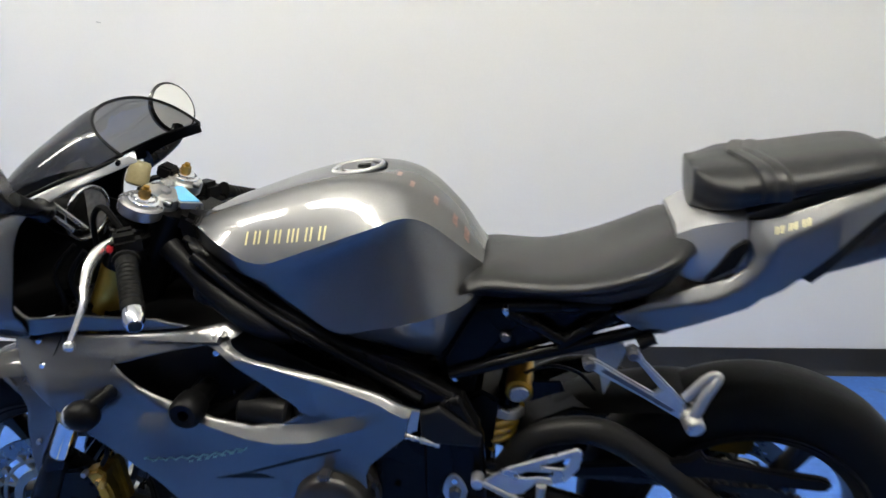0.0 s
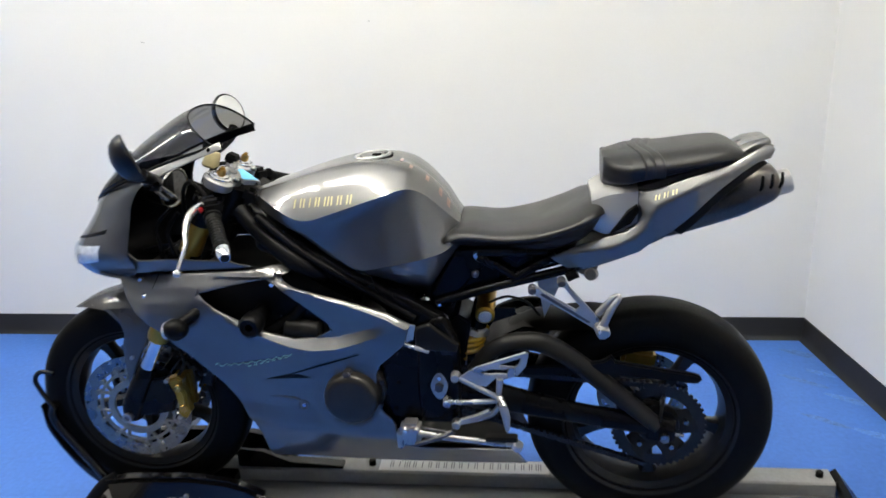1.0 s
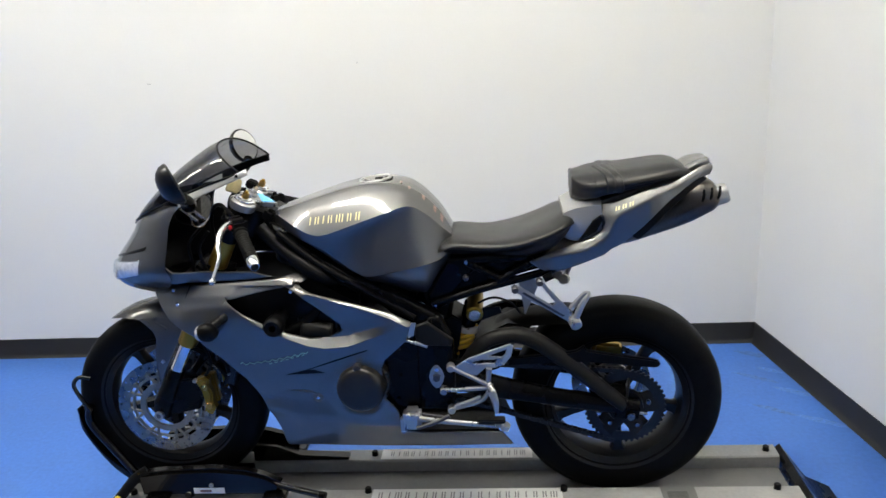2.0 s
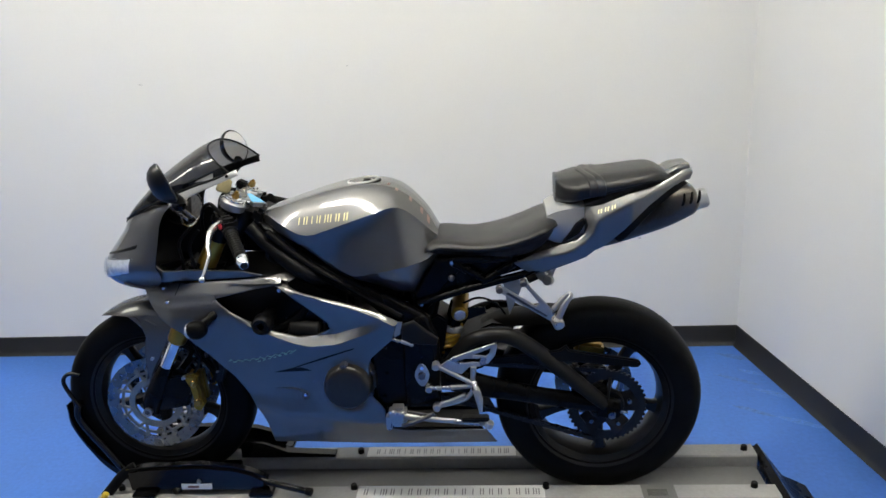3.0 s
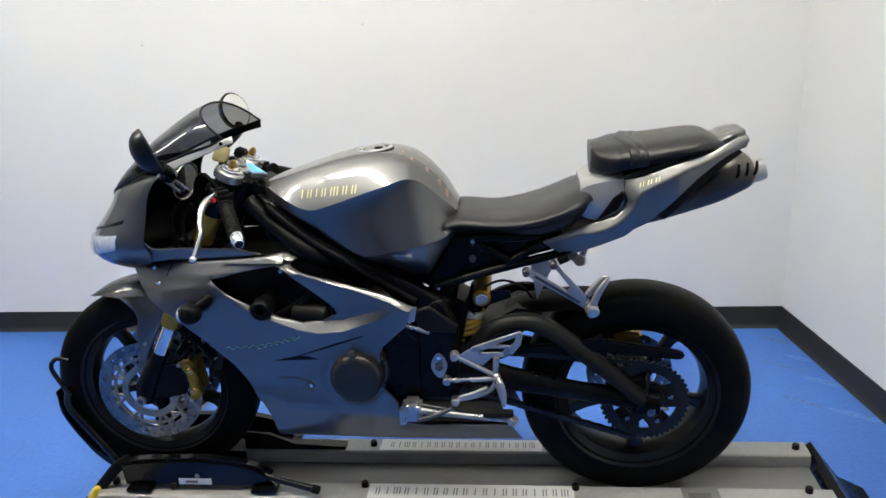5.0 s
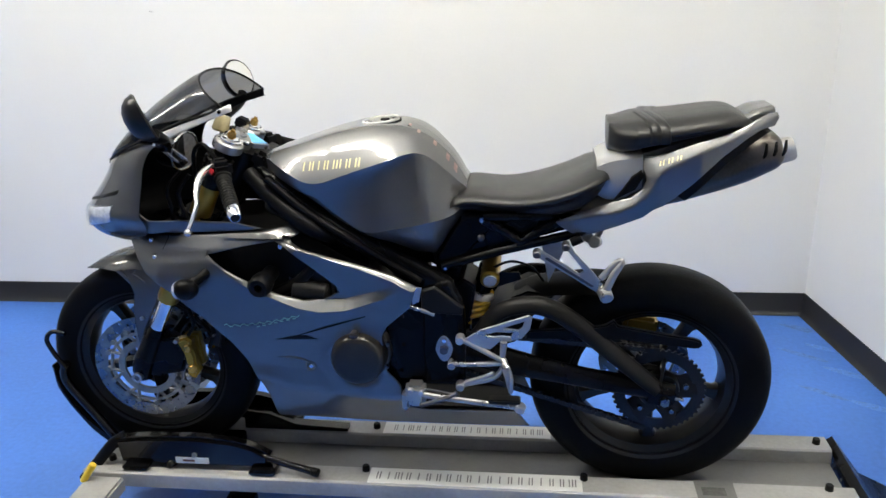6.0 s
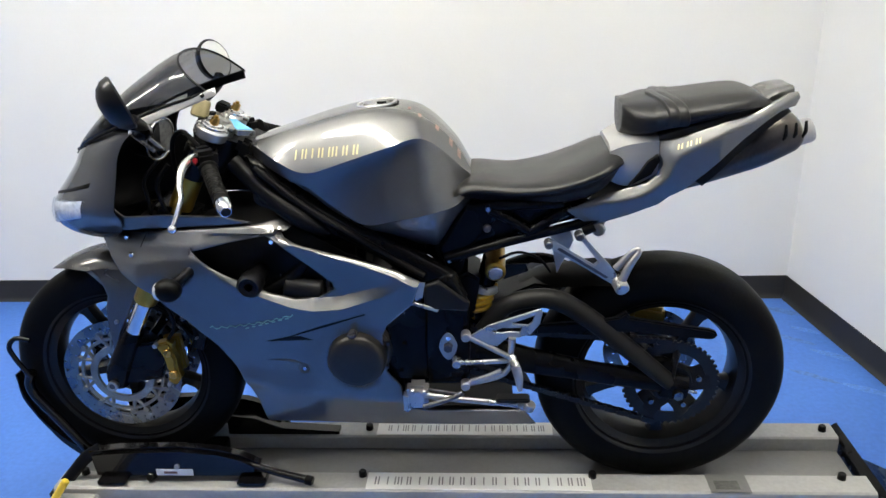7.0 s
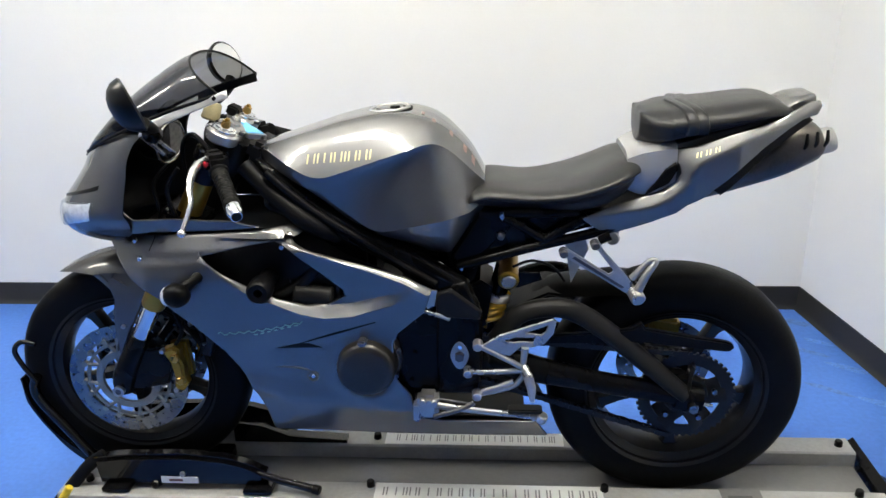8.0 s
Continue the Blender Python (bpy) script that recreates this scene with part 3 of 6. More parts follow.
# tail
TAIL = [(x, [(0, zt), (w * 0.8, zt), (w, zt - 0.006), (w + 0.002, zc), (wb, zb), (0, zb)])
        for x, zt, w, zc, wb, zb in ((1.300, 0.948, 0.084, 0.915, 0.078, 0.860), (1.33, 0.955, 0.084, 0.922, 0.072, 0.840), (1.40, 0.974, 0.078, 0.938, 0.058, 0.866), (1.48, 0.993, 0.066, 0.966, 0.044, 0.922),
                                     (1.54, 1.020, 0.066, 1.002, 0.034, 0.978), (1.575, 1.039, 0.062, 1.016, 0.032, 0.995), (1.60, 1.045, 0.054, 1.027, 0.030, 1.004), (1.616, 1.047, 0.048, 1.031, 0.026, 1.010), (1.622, 1.043, 0.040, 1.031, 0.022, 1.016))]
part("tail_unit", body(TAIL, 3, 5, sharp=(2, 3, 4)), PAINT, bike, "graphite painted tail unit", 35)
SIDE = [(1.125, 0.789), (1.196, 0.819), (1.265, 0.840), (1.300, 0.850), (1.325, 0.872), (1.333, 0.893), (1.329, 0.910), (1.303, 0.930), (1.312, 0.939), (1.358, 0.951), (1.438, 0.979), (1.526, 1.004), (1.565, 1.022), (1.598, 1.037), (1.618, 1.039), (1.621, 1.028),
        (1.614, 1.010), (1.580, 1.003), (1.549, 0.985), (1.499, 0.946), (1.429, 0.877), (1.380, 0.836), (1.350, 0.822), (1.329, 0.803), (1.273, 0.780), (1.215, 0.760), (1.182, 0.751), (1.150, 0.770)]
RIDGE = np.array(spline([(1.10, 0.783), (1.16, 0.797), (1.213, 0.808), (1.270, 0.819), (1.310, 0.838), (1.340, 0.868), (1.352, 0.892), (1.368, 0.918), (1.438, 0.955), (1.524, 0.988), (1.590, 1.018), (1.66, 1.050)], 8))


def tail_width(x, z):
    """Half width of the tail's side: a ridge that runs rearwards, bevelled above, tucked in below."""
    d = RIDGE - (x, z)
    far = np.sqrt((d ** 2).sum(1))
    near = np.exp((far.min() - far) / 0.010)
    along = np.gradient(RIDGE, axis=0)
    along /= np.linalg.norm(along, axis=1)[:, None]
    s = float((near * (along[:, 1] * d[:, 0] - along[:, 0] * d[:, 1])).sum() / near.sum())
    w = float(np.interp(x, (1.12, 1.25, 1.36, 1.45, 1.55, 1.62), (0.114, 0.132, 0.140, 0.131, 0.108, 0.080)))
    soft = 0.0018
    up = soft * math.log1p(math.exp(min(60.0, s / soft)))
    low = 0.040 + 0.783 + 0.50 * (x - 1.12) - z
    return w + 0.004 - 1.08 * up - 0.04 * low - 1.0 * max(0.0, low) ** 2


tail = part("tail_side", panel(SIDE, tail_width, 0.005, 0.002, 0.005, edge=0.005, creases=(RIDGE,)), PAINT, bike, "graphite painted tail side panel", 26)
twin(tail)
# added black strip: stands in for the shaded gap between tail and silencer
SHADE_EDGE = [(1.402, 0.855), (1.429, 0.877), (1.499, 0.946), (1.549, 0.985), (1.598, 1.006), (1.610, 0.996), (1.562, 0.966), (1.515, 0.927), (1.446, 0.857), (1.424, 0.838)]
shade_strip = part("exhaust_shield", panel(SHADE_EDGE, lambda x, z: tail_width(x, z) - 0.008, 0.004, 0.003, 0.012), BLACK_PLASTIC, bike, "black strip for the shade between tail and silencer")
twin(shade_strip)
COWL = [(x, [(0, zt), (w * 0.7, zt), (w, zt - 0.012), (w * 0.98, zb), (0, zb)]) for x, zt, w, zb in
        ((1.222, 0.930, 0.088, 0.85), (1.25, 0.944, 0.098, 0.84), (1.285, 0.952, 0.102, 0.845), (1.325, 0.955, 0.102, 0.87))]
part("seat_cowl", body(COWL, 3, 4, sharp=(2,)), PAINT_LIGHT, bike, "pale grey cover between the seats")

# silencer under the tail
EXH = [(x, [(0, zt), (w * 0.62, zt - 0.006), (w, zm), (w * 0.82, zb + 0.016), (w * 0.3, zb), (0, zb)]) for x, zt, w, zm, zb in
       ((1.34, 0.845, 0.050, 0.825, 0.800), (1.40, 0.890, 0.064, 0.845, 0.804), (1.47, 0.932, 0.074, 0.875, 0.826), (1.56, 0.974, 0.080, 0.915, 0.857), (1.617, 0.984, 0.080, 0.938, 0.884),
        (1.638, 0.976, 0.076, 0.939, 0.895), (1.648, 0.960, 0.062, 0.934, 0.906))]
exhaust = part("silencer", body(EXH, 4, 5), TITAN, bike, "dull grey under-seat silencer")
bm = tube([(1.630, -0.026, 0.933), (1.668, -0.026, 0.943), (1.675, -0.026, 0.945)], [0.030, 0.029, 0.026], 24)
part("tailpipe", bm, ALU, exhaust, "bright tailpipe end")
for k in range(3):
    c0 = Vector((1.600 + 0.021 * k, -0.0795 + 0.0006 * k, 0.945 + 0.004 * k))
    part("slot", tube([c0 + Vector((-0.004, 0.004, -0.014)), c0, c0 + Vector((0.003, 0.011, 0.020))], [0.003, 0.0045, 0.003], 8, smooth=3), BLACK_PLASTIC, exhaust)


# fairing
LEDGE = ((0.30, 0.694), (0.38, 0.633), (0.493, 0.581), (0.544, 0.570), (0.61, 0.575), (0.715, 0.612), (0.77, 0.638))    # the foot of the shelf under the vent
BEVEL = ((0.489, 0.750), (0.618, 0.706), (0.742, 0.669), (0.794, 0.642))                                                # the upper rim of the side
VALLEY = ((0.04, 0.763), (0.138, 0.760), (0.237, 0.767), (0.348, 0.774), (0.41, 0.778), (0.50, 0.778))                 # the fold under the band
RIM = ((0.49, 0.002), (0.56, 0.004), (0.66, 0.008), (0.79, 0.014))       # depth of that rim


def body_width(x, z):
    """Half width of the side fairing."""
    full = z
    peak = curve_at(((0.36, 0.362), (0.44, 0.324), (0.56, 0.318), (0.62, 0.296), (0.80, 0.285)), x)
    z = z + (0.325 - peak) * max(0.0, 1 - abs(z - 0.335) / 0.10)
    back = min(1.0, max(0.0, (x - 0.45) / 0.10)) * min(1.0, max(0.0, (0.75 - full) / 0.02))
    z -= back * max(0.0, z - 0.65)
    z += (0.765 - curve_at(VALLEY, x)) * min(1.0, max(0.0, (z - 0.66) / 0.05))
    w = curve_at(((0.20, 0.098), (0.235, 0.112), (0.265, 0.124), (0.285, 0.132), (0.305, 0.1405), (0.325, 0.1490), (0.345, 0.1525), (0.37, 0.1490), (0.39, 0.1470), (0.42, 0.150), (0.50, 0.168), (0.58, 0.184), (0.64, 0.194), (0.67, 0.1965), (0.70, 0.194), (0.73, 0.180), (0.765, 0.153), (0.78, 0.156), (0.80, 0.160), (0.84, 0.170), (0.90, 0.185), (1.02, 0.165)), z)
    tip = min(1.0, max(0.0, (x - 0.40) / 0.03))
    blade = 0.777 - 0.12 * (x - 0.40)
    if full > blade:
        w += tip * (0.156 - 1.3 * (full - blade) - w)
    flare = min(1.0, max(0.0, (0.20 - x) / 0.07)) * min(1.0, max(0.0, (full - curve_at(VALLEY, x)) / 0.012))
    w += 0.042 * flare
    z = full
    fore = min(1.0, max(0.0, (0.34 - x) / 0.24))
    w += 0.22 * max(0.0, 0.72 - z) * fore * fore * (3 - 2 * fore)
    ring = math.hypot(x - 0.635, z - 0.420)
    w += 0.010 * math.exp(-((ring - 0.078) / 0.022) ** 2)
    w -= 0.22 * max(0.0, 0.45 - x) ** 2
    w -= 0.75 * max(0.0, 0.20 - x) ** 2 + 0.30 * max(0.0, 0.14 - x) * 0.6
    zl = curve_at(LEDGE, x)
    fade = min(1.0, max(0.0, (0.765 - x) / 0.14)) * min(1.0, max(0.0, (x - 0.30) / 0.1))
    if z > zl and z < 0.76:
        w -= fade * min(0.028, 1.15 * (z - zl)) - fade * 0.15 * max(0.0, z - zl - 0.03)
    top = curve_at(BEVEL, x)
    deep = curve_at(RIM, x)
    if 0.47 < x and top - deep < z < top + 0.01:
        w -= 1.1 * (z - top + deep)
    return w


MAIN = [(0.017, 0.753), (0.06, 0.760), (0.138, 0.757), (0.237, 0.764), (0.348, 0.771), (0.410, 0.776), (0.460, 0.783), (0.508, 0.789), (0.521, 0.780), (0.498, 0.766), (0.478, 0.760), (0.489, 0.750), (0.618, 0.706), (0.742, 0.669), (0.794, 0.642), (0.777, 0.588), (0.712, 0.526), (0.70, 0.50),
        (0.70, 0.40), (0.735, 0.345), (0.745, 0.275), (0.80, 0.262), (1.036, 0.262), (1.040, 0.25), (1.066, 0.202), (0.899, 0.200), (0.687, 0.202), (0.472, 0.212), (0.377, 0.212), (0.368, 0.287), (0.342, 0.374),
        (0.297, 0.468), (0.238, 0.549), (0.168, 0.622), (0.098, 0.663), (0.056, 0.710)]
VENT = [(0.275, 0.722), (0.36, 0.738), (0.445, 0.752), (0.484, 0.735), (0.541, 0.686), (0.590, 0.638), (0.592, 0.617), (0.553, 0.596), (0.501, 0.596), (0.44, 0.617), (0.382, 0.645), (0.32, 0.685)]
main_l = part("side_fairing", panel(MAIN, body_width, 0.005, 0.004, 0.008, [VENT], creases=(
    [(x, curve_at(LEDGE, x)) for x in np.arange(0.36, 0.756, 0.006)],
    [(x, curve_at(LEDGE, x) + 0.0245) for x in np.arange(0.50, 0.70, 0.006)],
    [(x, 0.777 - 0.12 * (x - 0.40)) for x in np.arange(0.42, 0.50, 0.006)],
    [(x, curve_at(BEVEL, x) - curve_at(RIM, x)) for x in np.arange(0.50, 0.785, 0.006)])), PAINT, bike, "graphite metallic side fairing with a large air vent", 26)
twin(main_l)
BAND = [(0.05, 0.770), (0.138, 0.761), (0.237, 0.768), (0.348, 0.775), (0.405, 0.780), (0.414, 0.784), (0.379, 0.791), (0.353, 0.800), (0.271, 0.801), (0.189, 0.803), (0.135, 0.810), (0.10, 0.84), (0.04, 0.83)]
part("fairing_band", panel(BAND, body_width, 0.005, 0.004, 0.01), PAINT, bike)
part("fairing_band", panel(BAND[1:-3], body_width, 0.005, 0.004, 0.01, side=1), PAINT, bike)


def nose_row(z, xf, xr, w, n=22):
    """One level slice of the nose, from the tip round to the rear rim on each side."""
    half = []
    for k in range(n + 1):
        s = k / n * math.pi / 2
        half.append((xf + (xr - xf) * (1 - math.cos(s)) ** 0.9, w * math.sin(s) ** 0.85))
    return [(x, -y, z) for x, y in reversed(half)] + [(x, y, z) for x, y in half[1:]]


NOSE = [(0.712, -0.030, 0.05, 0.060), (0.730, -0.062, 0.07, 0.100), (0.749, -0.090, 0.09, 0.135), (0.772, -0.105, 0.12, 0.164), (0.806, -0.097, 0.132, 0.191), (0.825, -0.086, 0.124, 0.193), (0.844, -0.074, 0.126, 0.192),
        (0.872, -0.050, 0.132, 0.189), (0.913, -0.018, 0.140, 0.183), (0.945, 0.000, 0.146, 0.178), (0.979, 0.030, 0.162, 0.171), (1.000, 0.050, 0.185, 0.166)]
rows = spline(NOSE, 4)
nose = part("nose_cowl", loft([nose_row(*r) for r in rows], closed=False), PAINT, bike, "graphite metallic nose cowl", 60)


def sides(make):
    """Calls make(s) for the near side (-1) and the far side (1)."""
    return [make(s) for s in (-1, 1)]


def nose_patch(name, z0, z1, s0, s1, rise, off, material, parent, label="", n=12, m=8, taper=0.0):
    """A piece that follows the nose's skin, standing off by a little."""
    table = [np.array(r) for r in rows]
    zs = [r[0] for r in table]

    def skin(z, s):
        xf, xr, w = (float(np.interp(z, zs, [r[k] for r in table])) for k in (1, 2, 3))
        a = s * math.pi / 2
        return Vector((xf + (xr - xf) * (1 - math.cos(a)) ** 0.9, -w * math.sin(a) ** 0.85, z))

    res = []
    for side in (-1, 1):
        bm = bmesh.new()
        grid = []
        for i in range(m + 1):
            row = []
            for j in range(n + 1):
                s = s0 + (s1 - s0) * j / n
                mid = (z0 + z1) / 2
                z = mid + (z0 + (z1 - z0) * i / m - mid) * (1 - taper * j / n) + rise * j / n
                p = skin(z, s)
                du, dv = skin(z, s + 0.01) - skin(z, s - 0.01), skin(z + 0.003, s) - skin(z - 0.003, s)
                nn = dv.cross(du).normalized()
                if nn.y > 0:
                    nn = -nn
                edge = min(i, m - i, j, n - j) == 0
                p = p + nn * (off if not edge else -0.002)
                row.append(bm.verts.new((p.x, p.y * -side, p.z)))
            grid.append(row)
        for i in range(m):
            for j in range(n):
                bm.faces.new((grid[i][j], grid[i + 1][j], grid[i + 1][j + 1], grid[i][j + 1]))
        res.append(part(name, bm, material, parent, label, 80))
    return res


nose_patch("headlight", 0.734, 0.818, 0.03, 0.74, 0.054, 0.0015, mat("lamp_reflector", (0.80, 0.82, 0.85), 0.25, 0.0, 0.8, 0.30, 45), nose, "clear headlight under a dark brow", taper=0.45)
nose_patch("headlight_lens", 0.732, 0.821, 0.02, 0.75, 0.054, 0.006, LENS, nose, "clear lamp cover", taper=0.45)
nose_patch("brow_slot", 0.823, 0.829, 0.06, 0.78, 0.062, 0.001, BLACK_PLASTIC, nose, "black slot over the headlight", taper=-1.3)
liner = loft([nose_row(z, xf + 0.012, xr - 0.002, max(0.02, w - 0.008)) for z, xf, xr, w in rows], closed=False)
part("nose_liner", liner, BLACK_PLASTIC, nose)

# windscreen
SC = [((-0.012, 0.922), (0.006, 0.070, 0.942)), ((0.040, 0.985), (0.085, 0.145, 0.982)), ((0.119, 1.063), (0.180, 0.168, 1.024)), ((0.182, 1.109), (0.260, 0.162, 1.054)), ((0.238, 1.143), (0.318, 0.152, 1.070)), ((0.266, 1.152), (0.352, 0.142, 1.081))]
flat = spline([(*c, *e) for c, e in SC], 5)
grid = []
for cx, cz, ex, ew, ez in flat:
    row = []
    for k in range(33):
        v = -1 + 2 * k / 32
        g = math.cos(v * math.pi / 2) ** 0.75 if abs(v) < 1 else 0.0
        row.append((ex + (cx - ex) * g, ew * math.copysign(abs(math.sin(v * math.pi / 2)) ** 0.9, v), ez + (cz - ez) * g))
    grid.append(row)
screen = part("windscreen", loft(grid, closed=False), SCREEN, bike, "smoked windscreen", 80)
part("screen_rim", tube(grid[-1], 0.0028, 8), BLACK_PLASTIC, screen)
bm = tube([r[0] for r in grid], 0.0035, 8)
part("screen_rim", bm, BLACK_PLASTIC, screen)
part("screen_rim", tube([r[-1] for r in grid], 0.0035, 8), BLACK_PLASTIC, screen)
STRIP = [(0.182, 1.000), (0.188, 1.024), (0.28, 1.060), (0.370, 1.090), (0.374, 1.074), (0.30, 1.047), (0.25, 1.028), (0.200, 1.003)]
# the brightness of this up-facing edge is put into its paler colour
strip = part("screen_surround", panel(STRIP, lambda x, z: 0.188 - 0.22 * max(0.0, x - 0.20) - 0.45 * (z - 0.985 - 0.42 * (x - 0.16)), 0.006, 0.004, 0.01), PAINT_LIGHT, bike, "fairing edge below the screen in brightened grey")
part("screen_surround", panel([(min(x, 0.350), z - 0.55 * max(0.0, x - 0.350)) for x, z in STRIP], lambda x, z: 0.188 - 0.22 * max(0.0, x - 0.20) - 0.45 * (z - 0.985 - 0.42 * (x - 0.16)), 0.006, 0.004, 0.01, side=1), BLACK_PLASTIC, bike)
for x, z in ((0.345, 1.074),):
    for s in (-1, 1):
        y = s * (0.188 - 0.22 * max(0.0, x - 0.2) - 0.45 * (z - 0.985 - 0.42 * (x - 0.16)))
        part("screw", rod((x, y - s * 0.002, z), (x, y + s * 0.003, z), 0.005, 0.004, 12), BLACK_METAL, strip)


# mirrors
def mirror(s):
    c = Vector((0.222, s * 0.290, 1.086))
    turn = Matrix.Translation(c) @ Matrix.Rotation(-s * radians(30), 4, "Z") @ Matrix.Rotation(radians(-20), 4, "Y")
    rings = []
    for x, ry, rz in ((-0.032, 0.008, 0.012), (-0.028, 0.022, 0.028), (-0.019, 0.037, 0.043), (-0.006, 0.047, 0.053), (0.010, 0.052, 0.057), (0.014, 0.048, 0.053)):
        rings.append([turn @ Vector((x, ry * math.cos(a), rz * math.sin(a))) for a in (2 * math.pi * k / 28 for k in range(28))])
    m = part("mirror", loft(rings), WHEEL_BLACK, bike, "glossy black rear-view mirror")
    bm = bmesh.new()
    bm.faces.new([bm.verts.new(turn @ Vector((0.0146, 0.046 * math.cos(a), 0.051 * math.sin(a)))) for a in (2 * math.pi * k / 28 for k in range(28))])
    part("mirror_glass", bm, MIRROR, m)
    part("stalk", tube([(0.238, s * 0.272, 1.046), (0.243, s * 0.245, 1.030), (0.230, s * 0.205, 1.012), (0.212, s * 0.176, 1.006)], [0.017, 0.014, 0.014, 0.022], 12, smooth=4), BLACK_METAL, m)


sides(mirror)

# liners that close the fairing from inside
LINER = [(0.09, 0.765), (0.50, 0.768), (0.618, 0.700), (0.770, 0.640), (0.76, 0.59), (0.70, 0.52), (0.70, 0.40), (0.735, 0.34), (0.745, 0.24), (1.02, 0.24), (1.03, 0.22), (0.40, 0.23), (0.375, 0.30), (0.35, 0.38), (0.31, 0.47), (0.255, 0.55), (0.19, 0.63), (0.13, 0.685)]
lin = part("fairing_liner", panel(LINER, lambda x, z: body_width(x, z) - 0.045, 0.004, 0.0, 0.03, edge=0.03), BLACK_PLASTIC, bike)
twin(lin)
bm = slab([(0.12, 0.775), (0.47, 0.770), (0.47, 0.758), (0.12, 0.758)], -0.126, 0.126, 0.002)
part("cockpit_floor", bm, BLACK_PLASTIC, bike)
FARWALL = [(0.06, 0.775), (0.50, 0.775), (0.47, 0.80), (0.44, 0.835), (0.30, 0.885), (0.18, 0.925), (0.11, 0.95)]
part("cockpit_wall", panel(FARWALL, lambda x, z: 0.130, 0.006, 0.0, 0.04, side=1, edge=0.04), BLACK_PLASTIC, bike)

# instruments
gauge = part("instrument_gauge", tube([(0.112, 0, 0.955), (0.125, 0, 0.953), (0.165, 0, 0.946), (0.172, 0, 0.945)], [0.040, 0.046, 0.048, 0.042], 32, flat=1.1), BLACK_PLASTIC, bike, "instrument cluster with a bright bezel")
bz = []
for k in range(41):
    a = 2 * math.pi * k / 40
    bz.append(Vector((0.172, 0, 0.945)) + Vector((0.17, 0, 0.98)) * (0.050 * math.sin(a)) + Vector((0.012, 0.050, 0)) * math.cos(a))
part("bezel", tube(bz, 0.0034, 8), BRIGHT_ALU, gauge, "bright bezel ring")
part("dial", loft([[Vector((0.172, 0, 0.945)) + Vector((0.17, 0, 0.98)) * (0.048 * math.sin(a)) + Vector((0.012, 0.048, 0)) * math.cos(a) + Vector((dx, 0, 0)) for a in (2 * math.pi * k / 32 for k in range(32))] for dx in (-0.004, 0.0)]),
     mat("pale_dial", (0.22, 0.22, 0.22), 0.25, 0, 0.6, 0.3, 90), gauge, "grey dial face")
for dx, y in ((0.0, -0.072), (0.020, -0.062)):
    part("bracket", slab([(0.126 + dx, 0.978), (0.132 + dx, 0.984), (0.187 + dx, 0.935), (0.182 + dx, 0.929)], y, y + 0.006, 0.001), BRIGHT_ALU, gauge, "silver bracket")
part("bracket_lug", rod((0.196, -0.072, 0.930), (0.196, -0.05, 0.930), 0.007, None, 14, bevel=0.002), BLACK_METAL, gauge)

# steering: the axis of the fork legs
RAKE = Vector((0.52, 0, 1.0)).normalized()


def on_fork(z, y=0.0):
    return Vector((0.072 + 0.52 * (z - 0.49), y, z))


FY = 0.098
CAP_Y = 0.080
CAP_AT = Vector((0.004, 0, 0.007))
steer = part("top_yoke", rod(on_fork(0.952), on_fork(0.985), 0.034, None, 28, bevel=0.004), ALU, bike, "cast aluminium top yoke")
for s in (-1, 1):
    bm = rod(on_fork(0.960, s * CAP_Y) + CAP_AT, on_fork(0.983, s * CAP_Y) + CAP_AT, 0.038, None, 28, bevel=0.004)
    part("clamp", bm, ALU, steer)
    bm = tube([on_fork(0.968, s * 0.012), on_fork(0.968, s * CAP_Y * 0.9) + CAP_AT], [0.034, 0.028], 16, flat=0.36)
    part("bridge", bm, ALU, steer)
    part("cap", lathe_along(on_fork(0.983, s * CAP_Y) + CAP_AT, RAKE, ((0.0, 0.028), (0.005, 0.028), (0.0065, 0.026), (0.0065, 0.0235), (0.004, 0.0225), (0.004, 0.0205), (0.009, 0.019), (0.010, 0.017), (0.010, 0.0))), CHROME, steer)
    part("adjuster", rod(on_fork(0.992, s * CAP_Y) + CAP_AT, on_fork(1.004, s * CAP_Y) + CAP_AT, 0.0105, 0.009, 6), BRASS, steer, "brass adjuster nut")
    part("adjuster_screw", rod(on_fork(1.003, s * CAP_Y) + CAP_AT, on_fork(1.009, s * CAP_Y) + CAP_AT, 0.0055, 0.005, 12), GOLD, steer)
    part("pinch_bolt", rod(on_fork(0.972, s * (CAP_Y - 0.02)) + CAP_AT + Vector((0.034, 0, 0)), on_fork(0.972, s * (CAP_Y - 0.02)) + CAP_AT + Vector((0.046, 0, -0.004)), 0.006, None, 12), STEEL, steer)
part("steering_nut", rod(on_fork(0.983), on_fork(0.990), 0.015, None, 6), ALU, steer)


def yoke_slab(grow, top, deep):
    """A flat slanting plate between the fork caps, swept back on the near side."""
    c = [Vector(p) for p in ((0.309, 0.041, 0.985), (0.330, 0.060, 0.984), (0.400, -0.008, 0.966), (0.365, -0.010, 0.968))]
    mid = sum(c, Vector()) / 4
    n = (c[2] - c[0]).cross(c[1] - c[0]).normalized()
    n = n if n.z > 0 else -n
    hi = [mid + (p - mid) * grow + n * top for p in c]
    return loft([[p - n * deep for p in hi], hi])


